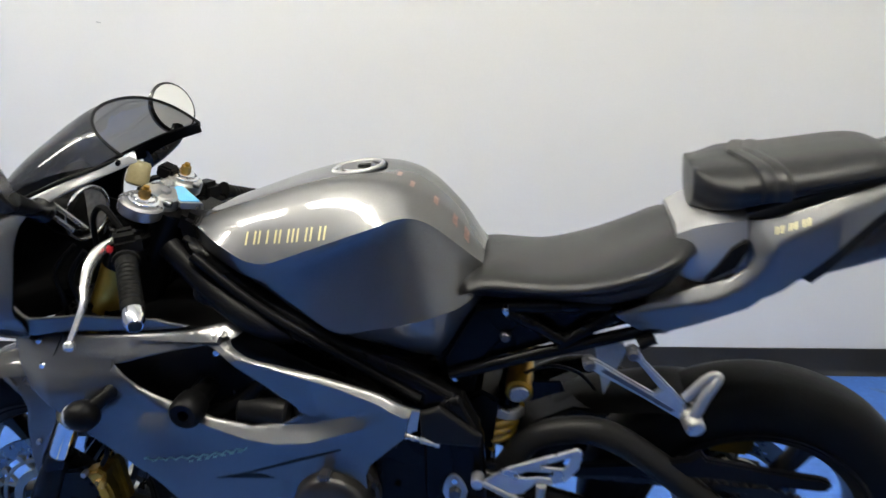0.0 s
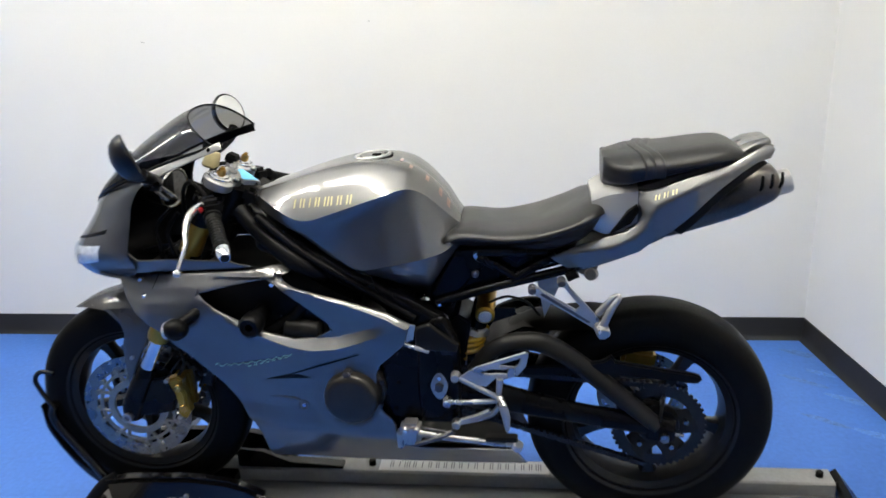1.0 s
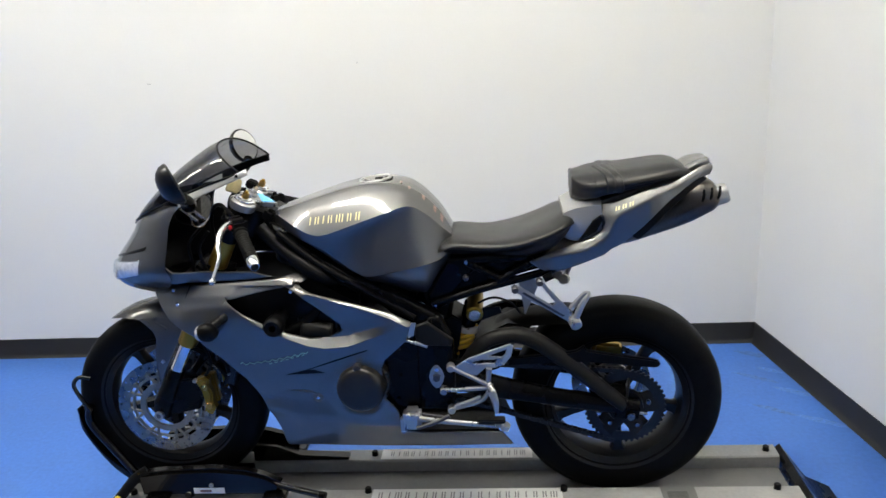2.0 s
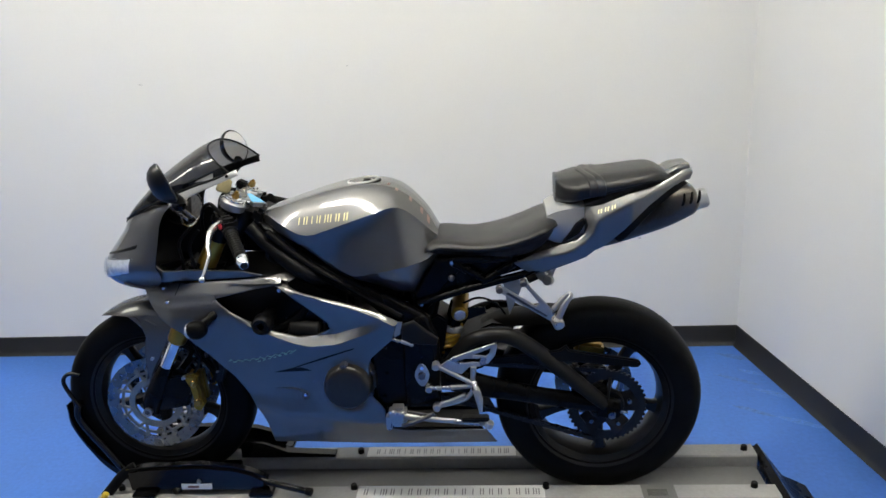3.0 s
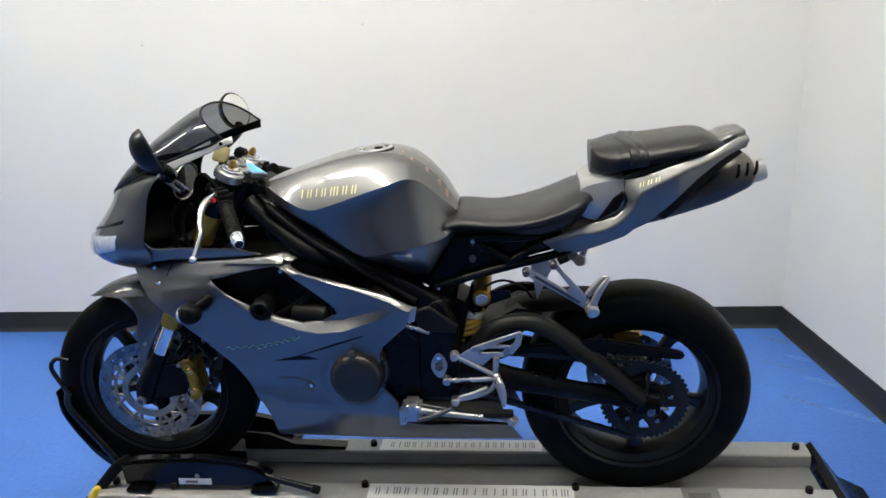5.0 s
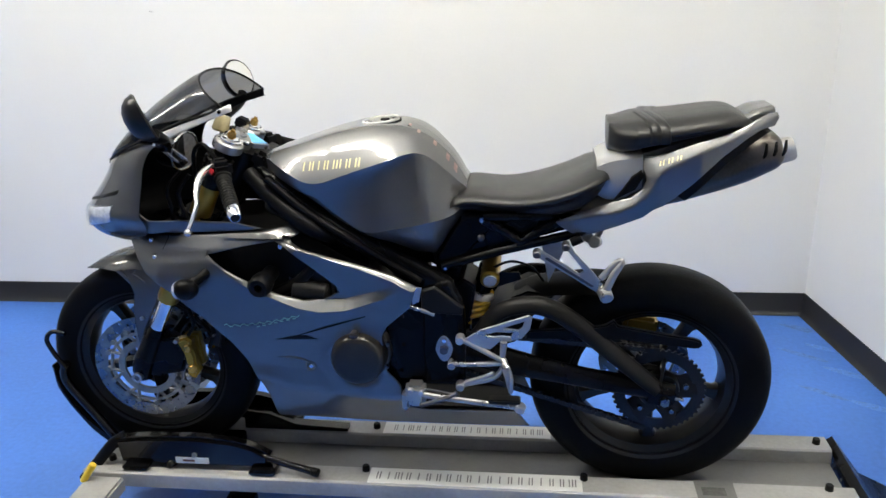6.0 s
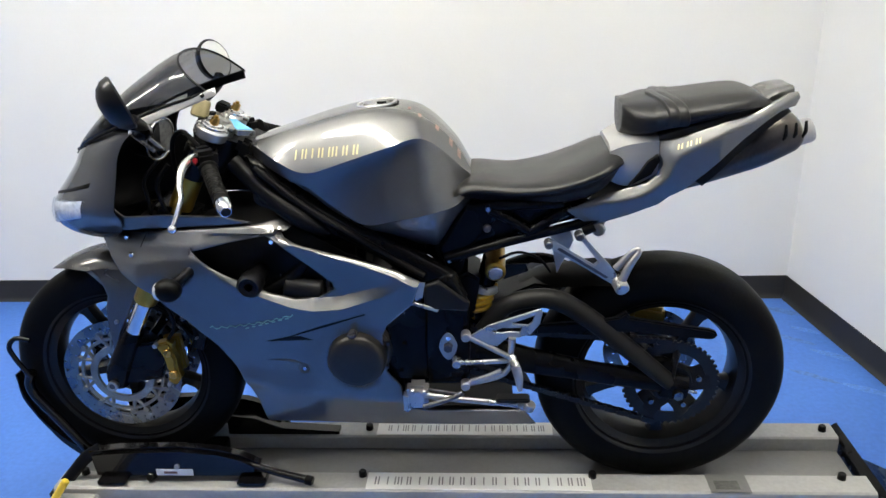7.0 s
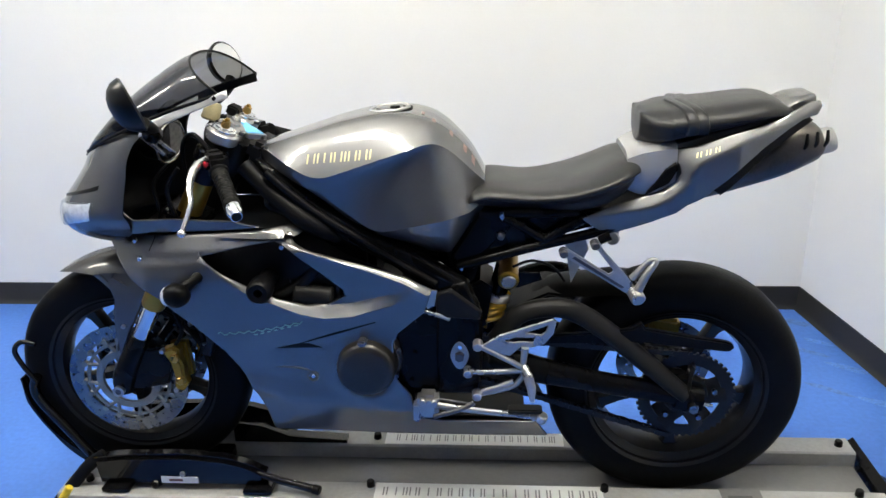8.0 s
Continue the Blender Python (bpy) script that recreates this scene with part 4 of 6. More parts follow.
part("yoke_plate", yoke_slab(1.16, -0.002, 0.012), ALU, steer)
bm = yoke_slab(1.0, 0.0, 0.003)
part("sticker", bm, BLUE_DECAL, steer, "pale blue sticker")
part("key_switch", box(on_fork(0.97) + Vector((-0.040, 0.02, 0.004)), (0.026, 0.036, 0.034), 0.006, m=Matrix.Rotation(radians(28), 4, "Y")), BLACK_PLASTIC, steer)
part("lower_yoke", box(on_fork(0.79), (0.10, 0.27, 0.035), 0.012, m=Matrix.Rotation(radians(27), 4, "Y")), BLACK_METAL, bike)
part("head_tube", rod(on_fork(0.76) + Vector((0.03, 0, 0)), on_fork(0.95) + Vector((0.03, 0, 0)), 0.035, None, 20), BLACK_METAL, bike)
bm = rod((0.262, 0.03, 0.990), (0.276, 0.04, 1.030), 0.022, 0.019, 20, bevel=0.004)
part("fluid_bottle", bm, CREAM, bike, "cream brake fluid bottle")
part("switch_box", box((0.316, 0.055, 1.008), (0.030, 0.034, 0.024), 0.004, m=Matrix.Rotation(radians(25), 4, "Y")), BLACK_PLASTIC, bike)


def fork_leg(s):
    leg = part("fork_leg", tube([on_fork(0.560, s * FY), on_fork(0.566, s * FY), on_fork(0.60, s * FY), on_fork(0.880, s * FY)], [0.0265, 0.029, 0.029, 0.027], 24), GOLD, bike, "gold upside-down fork leg")
    # upper end of the gold leg in black: cockpit shade put into its colour
    part("upper_tube", rod(on_fork(0.879, s * FY), on_fork(0.958, s * FY), 0.0275, None, 24), BLACK_METAL, leg)
    part("stanchion", rod(on_fork(0.42, s * FY), on_fork(0.58, s * FY), 0.0215, None, 24), CHROME, leg, "polished fork tube")
    bm = tube([on_fork(0.478, s * FY), on_fork(0.44, s * FY), on_fork(0.40, s * FY), Vector((0.006, s * FY, 0.36)), Vector((-0.002, s * FY, 0.322))], [0.0235, 0.027, 0.029, 0.031, 0.024], 18, smooth=3)
    part("axle_clamp", bm, BLACK_METAL, leg)
    part("axle_end", rod((0, s * (FY - 0.03), 0.338), (0, s * (FY + 0.038), 0.338), 0.0135, None, 20, bevel=0.002), DARK_STEEL, leg)
    part("axle_bore", lathe([(0.008, s * (FY + 0.036)), (0.0135, s * (FY + 0.036)), (0.0135, s * (FY + 0.040)), (0.008, s * (FY + 0.040))], FA, 24), ALU, leg)
    # radial brake caliper
    cal = slab([(0.118, 0.446), (0.148, 0.456), (0.163, 0.446), (0.160, 0.425), (0.168, 0.40), (0.166, 0.375), (0.172, 0.350), (0.158, 0.330), (0.136, 0.334), (0.142, 0.37), (0.136, 0.41)], s * 0.118, s * 0.084, 0.006)
    c = part("brake_caliper", cal, GOLD, leg, "gold four-piston brake caliper")
    part("inner_half", slab([(0.118, 0.440), (0.160, 0.442), (0.168, 0.35), (0.140, 0.338), (0.140, 0.40)], s * 0.066, s * 0.040, 0.005), GOLD, c)
    for x, z in ((0.150, 0.425), (0.155, 0.362)):
        part("piston_cap", rod((x, s * 0.112, z), (x, s * 0.123, z), 0.012, 0.011, 18, bevel=0.002), BRASS, c)
    for x, z in ((0.122, 0.446), (0.142, 0.336)):
        part("bolt", rod((x, s * 0.110, z), (x, s * 0.124, z), 0.006, None, 6), ALU, c)
    part("caliper_arm", slab([(0.01, 0.40), (0.06, 0.44), (0.12, 0.45), (0.14, 0.40), (0.12, 0.345), (0.05, 0.33), (0.0, 0.33)], s * 0.108, s * 0.086, 0.005), BLACK_METAL, leg)
    part("hose", tube([(0.150, s * 0.10, 0.455), (0.175, s * 0.108, 0.50), (0.16, s * 0.10, 0.57), (0.19, s * 0.08, 0.66), (0.24, s * 0.05, 0.76)], 0.005, 8, smooth=5), BLACK_PLASTIC, leg)
    return leg


sides(fork_leg)


def handlebar(s):
    bar = part("clip_on_bar", rod(on_fork(0.938, s * (FY + 0.01)) + Vector((0.01, 0, 0)), (0.418, s * 0.312, 0.872), 0.0105, None, 14), BLACK_METAL, bike, "black clip-on handlebar")
    part("bar_clamp", rod(on_fork(0.922, s * FY), on_fork(0.950, s * FY), 0.038, None, 22, bevel=0.004), BLACK_METAL, bar)
    g0, g1 = Vector((0.352, s * 0.196, 0.9245)), Vector((0.408, s * 0.296, 0.879))
    d = g1 - g0
    pts, rad = [], []
    for k in range(37):
        pts.append(g0 + d * (k / 36))
        rad.append(0.0178 - (0.0016 if k % 3 == 1 and 4 < k < 33 else 0) + (0.004 if k in (0, 1) else 0))
    part("grip", tube(pts, rad, 18), RUBBER, bar, "ribbed black rubber grip")
    u = d.normalized()
    part("bar_end", tube([g1, g1 + u * 0.004, g1 + u * 0.022, g1 + u * 0.032], [0.0165, 0.0178, 0.0160, 0.012], 20), CHROME, bar, "polished bar-end weight")
    part("bar_end_plug", rod(g1 + u * 0.030, g1 + u * 0.0335, 0.0112, 0.010, 18), GREY_PLASTIC, bar)
    sw = box((0.336, s * 0.165, 0.938), (0.042, 0.052, 0.040), 0.010, m=Matrix.Rotation(s * radians(55), 4, "Z"))
    part("switch_box", sw, BLACK_PLASTIC, bar)
    part("button", box((0.322, s * 0.187, 0.940), (0.010, 0.010, 0.014), 0.003), RED, bar, "red switch button")
    lever = part("lever", tube([(0.322, s * 0.150, 0.945), (0.305, s * 0.185, 0.938), (0.300, s * 0.215, 0.925), (0.303, s * 0.245, 0.898), (0.312, s * 0.268, 0.882), (0.308, s * 0.288, 0.858), (0.300, s * 0.305, 0.832)],
                                [0.009, 0.0105, 0.0105, 0.0085, 0.0068, 0.0058, 0.0055], 14, smooth=5, flat=0.72), BRIGHT_ALU, bar, "bright alloy lever with a ball end")
    bm = bmesh.new()
    bmesh.ops.create_uvsphere(bm, u_segments=16, v_segments=10, radius=0.0095, matrix=Matrix.Translation((0.299, s * 0.307, 0.826)))
    part("ball_end", bm, BRIGHT_ALU, lever)
    part("perch", box((0.325, s * 0.142, 0.948), (0.030, 0.036, 0.024), 0.006, m=Matrix.Rotation(s * radians(55), 4, "Z")), BLACK_METAL, bar)
    part("cable", tube([(0.315, s * 0.13, 0.952), (0.27, s * 0.10, 0.985), (0.235, s * 0.08, 0.96), (0.23, s * 0.08, 0.90), (0.25, s * 0.09, 0.84)], 0.0055, 8, smooth=6), BLACK_PLASTIC, bar)
    return bar


sides(handlebar)

# front mudguard
rings = []
for k in range(15):
    a = radians(116.5 - 66 * k / 14)
    er = 0.315 + 0.013 * math.sin(math.pi * k / 14)
    hw = 0.030 + 0.046 * min(1, (k + 0.3) / 4) ** 0.6
    ring = []
    for j in range(13):
        v = -1 + 2 * j / 12
        r = er + 0.006 - 0.034 * abs(v) ** 2.6 * min(1, k / 4)
        ring.append((FA.x + r * math.cos(a), hw * math.copysign(abs(v) ** 0.75, v), FA.z + r * math.sin(a)))
    rings.append(ring)
outer = rings
bm = loft(outer, closed=False)
bmesh.ops.solidify(bm, geom=bm.faces[:], thickness=0.004)
fender = part("front_mudguard", bm, PAINT, bike, "graphite painted front mudguard", 50)
FLAP = [(-0.088, 0.634), (-0.051, 0.628), (-0.022, 0.611), (-0.003, 0.594), (0.006, 0.569), (-0.001, 0.534), (-0.003, 0.486), (0.002, 0.420), (0.010, 0.422), (0.031, 0.474), (0.066, 0.540), (0.104, 0.608), (0.079, 0.632), (0.05, 0.650), (0.0, 0.655), (-0.05, 0.650)]


def flap_y(x, z):
    """Half width of the mudguard's side."""
    return 0.079 + 0.10 * max(0.0, 0.62 - z) - 0.6 * 0.012 * math.log1p(math.exp((z - 0.615) / 0.012)) - 0.18 * max(0, -x - 0.02)


fl = part("mudguard_side", panel(FLAP, flap_y, 0.005, 0.006, 0.01), PAINT, fender)
twin(fl)

# made-up raised ridges that imitate the lamp glints on the mudguard side
for s in (-1, 1):
    for pts in ([(-0.045, 0.636), (-0.022, 0.626), (-0.006, 0.612)], [(0.010, 0.620), (0.026, 0.612), (0.042, 0.602)], [(0.020, 0.640), (0.008, 0.632), (0.002, 0.624)], [(0.022, 0.640), (0.036, 0.640), (0.046, 0.636)]):
        part("moulded_rib", tube([(x, s * flap_y(x, z), z) for x, z in spline(pts, 4)], 0.0032, 10), PAINT, fender)
for x, z in ((-0.078, 0.636), (0.022, 0.50)):
    for s in (-1, 1):
        part("screw", rod((x, s * (flap_y(x, z) - 0.006), z), (x, s * (flap_y(x, z) + 0.006), z), 0.006, 0.005, 12), ALU, fender)


# turn signals and crash bobbins
def turn_signal(s):
    rings = []
    for y, r in ((0.196, 0.010), (0.204, 0.021), (0.220, 0.028), (0.236, 0.026), (0.247, 0.016), (0.250, 0.004)):
        rings.append([(0.228 + 1.15 * r * math.cos(a), s * y, 0.648 + r * math.sin(a)) for a in (2 * math.pi * k / 20 for k in range(20))])
    t = part("turn_signal", loft(rings), BLACK_PLASTIC, bike, "small turn signal with a clear lens")
    bm = bmesh.new()
    bmesh.ops.create_uvsphere(bm, u_segments=16, v_segments=10, radius=1, matrix=Matrix.Translation((0.207, s * 0.224, 0.645)) @ Matrix.Diagonal((0.014, 0.021, 0.023, 1)))
    part("lens", bm, mat("lamp_lens_pale", (0.62, 0.62, 0.60), 0.12, 0.3, 0.8, 0.1, 30), t, "clear pale lens")
    part("stem", tube([(0.238, s * 0.215, 0.655), (0.262, s * 0.196, 0.672), (0.272, s * 0.175, 0.678)], [0.014, 0.012, 0.018], 12), BLACK_PLASTIC, t)


sides(turn_signal)


def bobbin(s):
    c = Vector((0.415, 0, 0.655))
    part("crash_bobbin", lathe([(0.008, s * 0.10), (0.020, s * 0.10), (0.021, s * 0.18), (0.027, s * 0.185), (0.029, s * 0.20), (0.028, s * 0.225), (0.022, s * 0.232), (0.010, s * 0.230), (0.010, s * 0.215)], c, 28, closed=True), BLACK_PLASTIC, bike, "black plastic crash bobbin")


sides(bobbin)

# frame
SPAR = [(0.400, 0.925), (0.440, 0.912), (0.500, 0.862), (0.560, 0.815), (0.640, 0.768), (0.764, 0.705), (0.872, 0.640), (0.900, 0.580), (0.860, 0.548), (0.790, 0.596), (0.710, 0.672), (0.600, 0.735), (0.489, 0.800), (0.435, 0.865)]


def spar(s):
    p = part("frame_spar", panel(SPAR, lambda x, z: 0.120 + 0.018 * min(1, max(0, (x - 0.42) / 0.2)) - 0.020 * max(0, (0.75 - x)) , 0.035, 0.016, 0.02, side=s), BLACK_METAL, bike, "black frame beam")
    part("weld_rib", tube([(0.43, s * 0.128, 0.905), (0.53, s * 0.136, 0.818), (0.66, s * 0.139, 0.732), (0.80, s * 0.140, 0.640)], 0.009, 10, smooth=5), BLACK_PLASTIC, p)
    part("air_tube", tube([(0.375, s * 0.098, 0.912), (0.45, s * 0.125, 0.842), (0.53, s * 0.138, 0.782), (0.58, s * 0.110, 0.745)], [0.020, 0.020, 0.022, 0.016], 14, smooth=5), BLACK_PLASTIC, p)


sides(spar)
PIV = [(0.832, 0.640), (0.870, 0.645), (0.905, 0.560), (0.905, 0.45), (0.900, 0.345), (0.800, 0.345), (0.795, 0.45), (0.800, 0.56)]
for s in (-1, 1):
    piv = part("pivot_plate", panel(PIV, lambda x, z: 0.142, 0.03, 0.012, 0.03, side=s), BLACK_METAL, bike)
    LOZ = [(0.852 + 0.022 * math.cos(a) * (1 - 0.25 * abs(math.sin(a))), 0.457 + 0.036 * math.sin(a)) for a in (2 * math.pi * k / 28 for k in range(28))]
    part("lock_plate", slab(LOZ, s * 0.142, s * 0.149, 0.0015), ALU, piv, "bright lozenge lock plate")
    part("pivot_bolt", rod((0.852, s * 0.147, 0.457), (0.852, s * 0.160, 0.457), 0.013, 0.011, 6), DARK_STEEL, piv)
    part("bolt", rod((0.853, s * 0.147, 0.482), (0.853, s * 0.154, 0.482), 0.0055, None, 12), CHROME, piv)
SIDEPLATE = [(0.800, 0.620), (0.835, 0.632), (0.905, 0.575), (0.900, 0.555), (0.820, 0.560), (0.800, 0.568)]
for s in (-1, 1):
    part("frame_gusset", panel(SIDEPLATE, lambda x, z: 0.156, 0.012, 0.005, 0.02, side=s), GREY_PLASTIC, bike, "grey frame cover")

# engine
eng = part("engine", box((0.60, 0, 0.47), (0.44, 0.24, 0.30), 0.03), BLACK_METAL, bike, "black engine block behind the fairing")
part("cylinder_bank", box((0.52, 0, 0.66), (0.28, 0.22, 0.16), 0.02), BLACK_METAL, eng)
part("airbox", box((0.66, 0, 0.755), (0.34, 0.17, 0.16), 0.03), BLACK_PLASTIC, eng)
part("gearbox", box((0.76, 0, 0.46), (0.14, 0.262, 0.24), 0.02), BLACK_METAL, eng)
part("radiator", box((0.315, 0, 0.60), (0.05, 0.26, 0.30), 0.006, m=Matrix.Rotation(radians(-14), 4, "Y")), BLACK_METAL, bike)
part("belly_floor", box((0.70, 0, 0.225), (0.62, 0.17, 0.012), 0.003), BLACK_PLASTIC, bike)
COV = Vector((0.636, 0, 0.443))
ec = part("engine_cover", lathe([(0.0, -0.205), (0.050, -0.205), (0.060, -0.203), (0.066, -0.198), (0.069, -0.190), (0.072, -0.150), (0.078, -0.146), (0.080, -0.120), (0.0, -0.120)], COV, 56), mat("grey_brown_cast_cover", (0.026, 0.024, 0.022), 0.36, 0.5, 0.1, 0.2, 20, 0.15, 260), eng, "round dark cast engine cover")
part("cover_rib", box(COV + Vector((-0.004, -0.188, 0.071)), (0.020, 0.03, 0.014), 0.004), DARK_STEEL, ec)
for k in range(7):
    a = radians(20 + 360 / 7 * k)
    part("bolt", rod(COV + Vector((0.077 * math.cos(a), -0.144, 0.077 * math.sin(a))), COV + Vector((0.077 * math.cos(a), -0.156, 0.077 * math.sin(a))), 0.0055, None, 10), DARK_STEEL, ec)
for x, z in ((0.745, 0.540), (0.745, 0.455), (0.735, 0.38), (0.80, 0.60)):
    part("bolt", rod((x, -0.128, z), (x, -0.140, z), 0.006, 0.005, 12), BLACK_METAL, eng)
part("pipe", tube([(0.745, -0.15, 0.566), (0.77, -0.158, 0.578), (0.80, -0.158, 0.570), (0.83, -0.150, 0.555)], 0.005, 10, smooth=4), ALU, eng, "bright metal pipe")
part("tab", slab([(0.778, 0.640), (0.806, 0.638), (0.798, 0.600), (0.782, 0.592)], -0.176, -0.170, 0.001), ALU, eng, "bright metal tab")
for k in range(6):
    part("fin", box((0.46 + 0.022 * k, -0.108, 0.64), (0.008, 0.03, 0.10), 0.002), DARK_STEEL, eng)
part("throttle_body", rod((0.47, -0.13, 0.61), (0.56, -0.13, 0.60), 0.030, 0.026, 18, bevel=0.005), GREY_PLASTIC, eng)
part("hose", tube([(0.33, -0.12, 0.62), (0.40, -0.14, 0.60), (0.48, -0.13, 0.63), (0.54, -0.12, 0.69)], 0.015, 12, smooth=5), BLACK_PLASTIC, eng)
part("hose", tube([(0.46, -0.10, 0.80), (0.43, -0.13, 0.83), (0.44, -0.12, 0.86), (0.48, -0.09, 0.84)], 0.008, 10, smooth=5), GREY_PLASTIC, eng)
# seat frame
SUBP = [(0.835, 0.690), (0.900, 0.800), (0.960, 0.805), (0.985, 0.775), (0.930, 0.720), (0.885, 0.655), (0.850, 0.645)]
for s in (-1, 1):
    sub = part("seat_frame", panel(SUBP, lambda x, z: 0.098, 0.02, 0.008, 0.025, side=s), BLACK_METAL, bike, "black tubular seat frame")
    for pts in ([(0.850, 0.668), (1.00, 0.712), (1.15, 0.750), (1.20, 0.765)], [(0.955, 0.790), (1.00, 0.765), (1.045, 0.735)], [(1.035, 0.728), (1.10, 0.768), (1.14, 0.79)], [(0.955, 0.80), (1.05, 0.80), (1.12, 0.803)]):
        part("tube", tube([(x, s * 0.104, z) for x, z in pts], 0.0115, 12), BLACK_METAL, sub)
    for x, z, m in ((0.952, 0.792, CHROME), (0.858, 0.667, CHROME), (0.948, 0.744, DARK_STEEL)):
        b = rod((x, s * 0.098, z), (x, s * 0.112, z), 0.0095, 0.0085, 16, bevel=0.002)
        rod((x, s * 0.111, z), (x, s * 0.115, z), 0.005, 0.004, 6, b)
        part("bolt", b, m, sub)
    part("lug", rod((1.165, s * 0.118, 0.738), (1.19, s * 0.118, 0.750), 0.011, None, 10), BLACK_PLASTIC, sub)
part("frame_web", slab([(0.90, 0.688), (1.02, 0.722), (1.14, 0.756), (1.20, 0.770), (1.19, 0.800), (1.10, 0.806), (0.95, 0.806), (0.90, 0.79)], -0.090, 0.090, 0.006), BLACK_METAL, bike, "black web inside the seat frame")
part("undertray", box((1.06, 0, 0.785), (0.30, 0.17, 0.03), 0.01), BLACK_PLASTIC, bike)
part("undertail", slab([(1.10, 0.775), (1.28, 0.80), (1.34, 0.83), (1.40, 0.87), (1.36, 0.815), (1.30, 0.792), (1.2, 0.762)], -0.09, 0.09, 0.006), BLACK_PLASTIC, bike)
INSERT = [(1.262, 0.842), (1.300, 0.900), (1.322, 0.916), (1.328, 0.900), (1.310, 0.868)]
for s in (-1, 1):
    part("tail_insert", panel(INSERT, lambda x, z: 0.112, 0.01, 0.003, 0.02, side=s), BLACK_PLASTIC, tail)

# shock absorber
shock = part("shock_absorber", rod((0.935, -0.025, 0.545), (0.960, -0.025, 0.64), 0.024, None, 20), BLACK_METAL, bike, "gold shock absorber with a yellow spring")
part("reservoir", rod((0.966, -0.085, 0.622), (0.966, 0.03, 0.644), 0.025, None, 24, bevel=0.004), GOLD, shock)
part("reservoir_cap", rod((0.967, -0.090, 0.6205), (0.966, -0.083, 0.6225), 0.0185, None, 24, bevel=0.002), BRIGHT_ALU, shock)
coil = []
for k in range(61):
    a = 2 * math.pi * k / 16
    f = k / 60
    c = Vector((0.932 - 0.018 * f, -0.030, 0.556 - 0.062 * f))
    coil.append(c + Vector((0.034 * math.cos(a), 0.034 * math.sin(a), 0.008 * math.cos(a))))
part("spring", tube(coil, 0.0068, 8), SPRING, shock, "yellow coil spring")
part("spring_seat", rod((0.935, -0.028, 0.553), (0.939, -0.028, 0.570), 0.038, 0.034, 22, bevel=0.003), ALU, shock)
part("hose", tube([(0.975, -0.06, 0.648), (1.02, -0.06, 0.665), (1.07, -0.05, 0.645), (1.10, -0.03, 0.60)], 0.0035, 8, smooth=6), BLACK_PLASTIC, shock)
part("bracket", slab([(0.985, 0.600), (1.045, 0.622), (1.040, 0.640), (0.99, 0.640)], -0.075, -0.068, 0.001), BLACK_METAL, shock)

# swinging arm, chain drive
for s in (-1, 1):
    arm2 = part("swinging_arm", tube([(0.88, s * 0.100, 0.440), (1.02, s * 0.106, 0.402), (1.18, s * 0.112, 0.370), (1.30, s * 0.114, 0.350), (1.43, s * 0.114, 0.326)], [0.040, 0.034, 0.027, 0.027, 0.024], 16, smooth=4, flat=0.55), BLACK_METAL, bike, "black braced swinging arm")
    part("brace", tube([(0.935, s * 0.095, 0.465), (0.985, s * 0.104, 0.540), (1.05, s * 0.110, 0.566), (1.115, s * 0.113, 0.560), (1.19, s * 0.114, 0.512), (1.29, s * 0.115, 0.425), (1.390, s * 0.115, 0.335)],
                       [0.028, 0.024, 0.024, 0.026, 0.026, 0.025, 0.022], 16, smooth=5, flat=0.6), GREY_PLASTIC if s < 0 else BLACK_METAL, arm2, "dark grey arched brace")
    part("axle_block", box((1.395, s * 0.116, 0.318), (0.075, 0.03, 0.045), 0.008, m=Matrix.Rotation(radians(12), 4, "Y")), BLACK_METAL, arm2)
    part("axle_nut", rod((1.405, s * 0.125, 0.312), (1.405, s * 0.142, 0.312), 0.014, 0.012, 6), STEEL, arm2)
    part("adjuster_bolt", rod((1.428, s * 0.116, 0.312), (1.455, s * 0.116, 0.308), 0.004, None, 8), ALU, arm2)
rings = []
for (x, z), hw in zip(spline([(0.985, 0.500), (1.015, 0.562), (1.08, 0.592), (1.15, 0.600), (1.22, 0.606), (1.27, 0.600)], 4), np.linspace(0.055, 0.092, 21)):
    rings.append([(x, hw * v, z - 0.02 * abs(v) ** 3) for v in np.linspace(-1, 1, 11)])
bm = loft(rings, closed=False)
bmesh.ops.solidify(bm, geom=bm.faces[:], thickness=0.006)
part("rear_hugger", bm, GREY_PLASTIC, bike, "dark grey rear hugger")
part("chain_guard", slab([(1.06, 0.497), (1.20, 0.506), (1.255, 0.516), (1.274, 0.530), (1.284, 0.515), (1.40, 0.493), (1.470, 0.482), (1.486, 0.476), (1.490, 0.466), (1.482, 0.457), (1.470, 0.456), (1.35, 0.470), (1.28, 0.478), (1.06, 0.474)], -0.118, -0.100, 0.004), BLACK_PLASTIC, bike, "black chain guard")
SPY = -0.088
SX = Vector((1.396, 0.0, 0.320))    # sprocket centre
bm = bmesh.new()
for k in range(45):
    a = 2 * math.pi * k / 45
    prof = [(a - 0.048, 0.113), (a - 0.022, 0.1190), (a + 0.022, 0.1190), (a + 0.048, 0.113)]
    vs = [[bm.verts.new((SX.x + r * math.cos(t), SPY + dy, SX.z + r * math.sin(t))) for t, r in prof] for dy in (-0.003, 0.003)]
    bm.faces.new(vs[0]), bm.faces.new(vs[1])
    for i in range(4):
        j = (i + 1) % 4
        bm.faces.new((vs[0][i], vs[0][j], vs[1][j], vs[1][i]))
lathe([(0.086, SPY - 0.003), (0.1135, SPY - 0.003), (0.1135, SPY + 0.003), (0.086, SPY + 0.003)], SX, 60, bm)
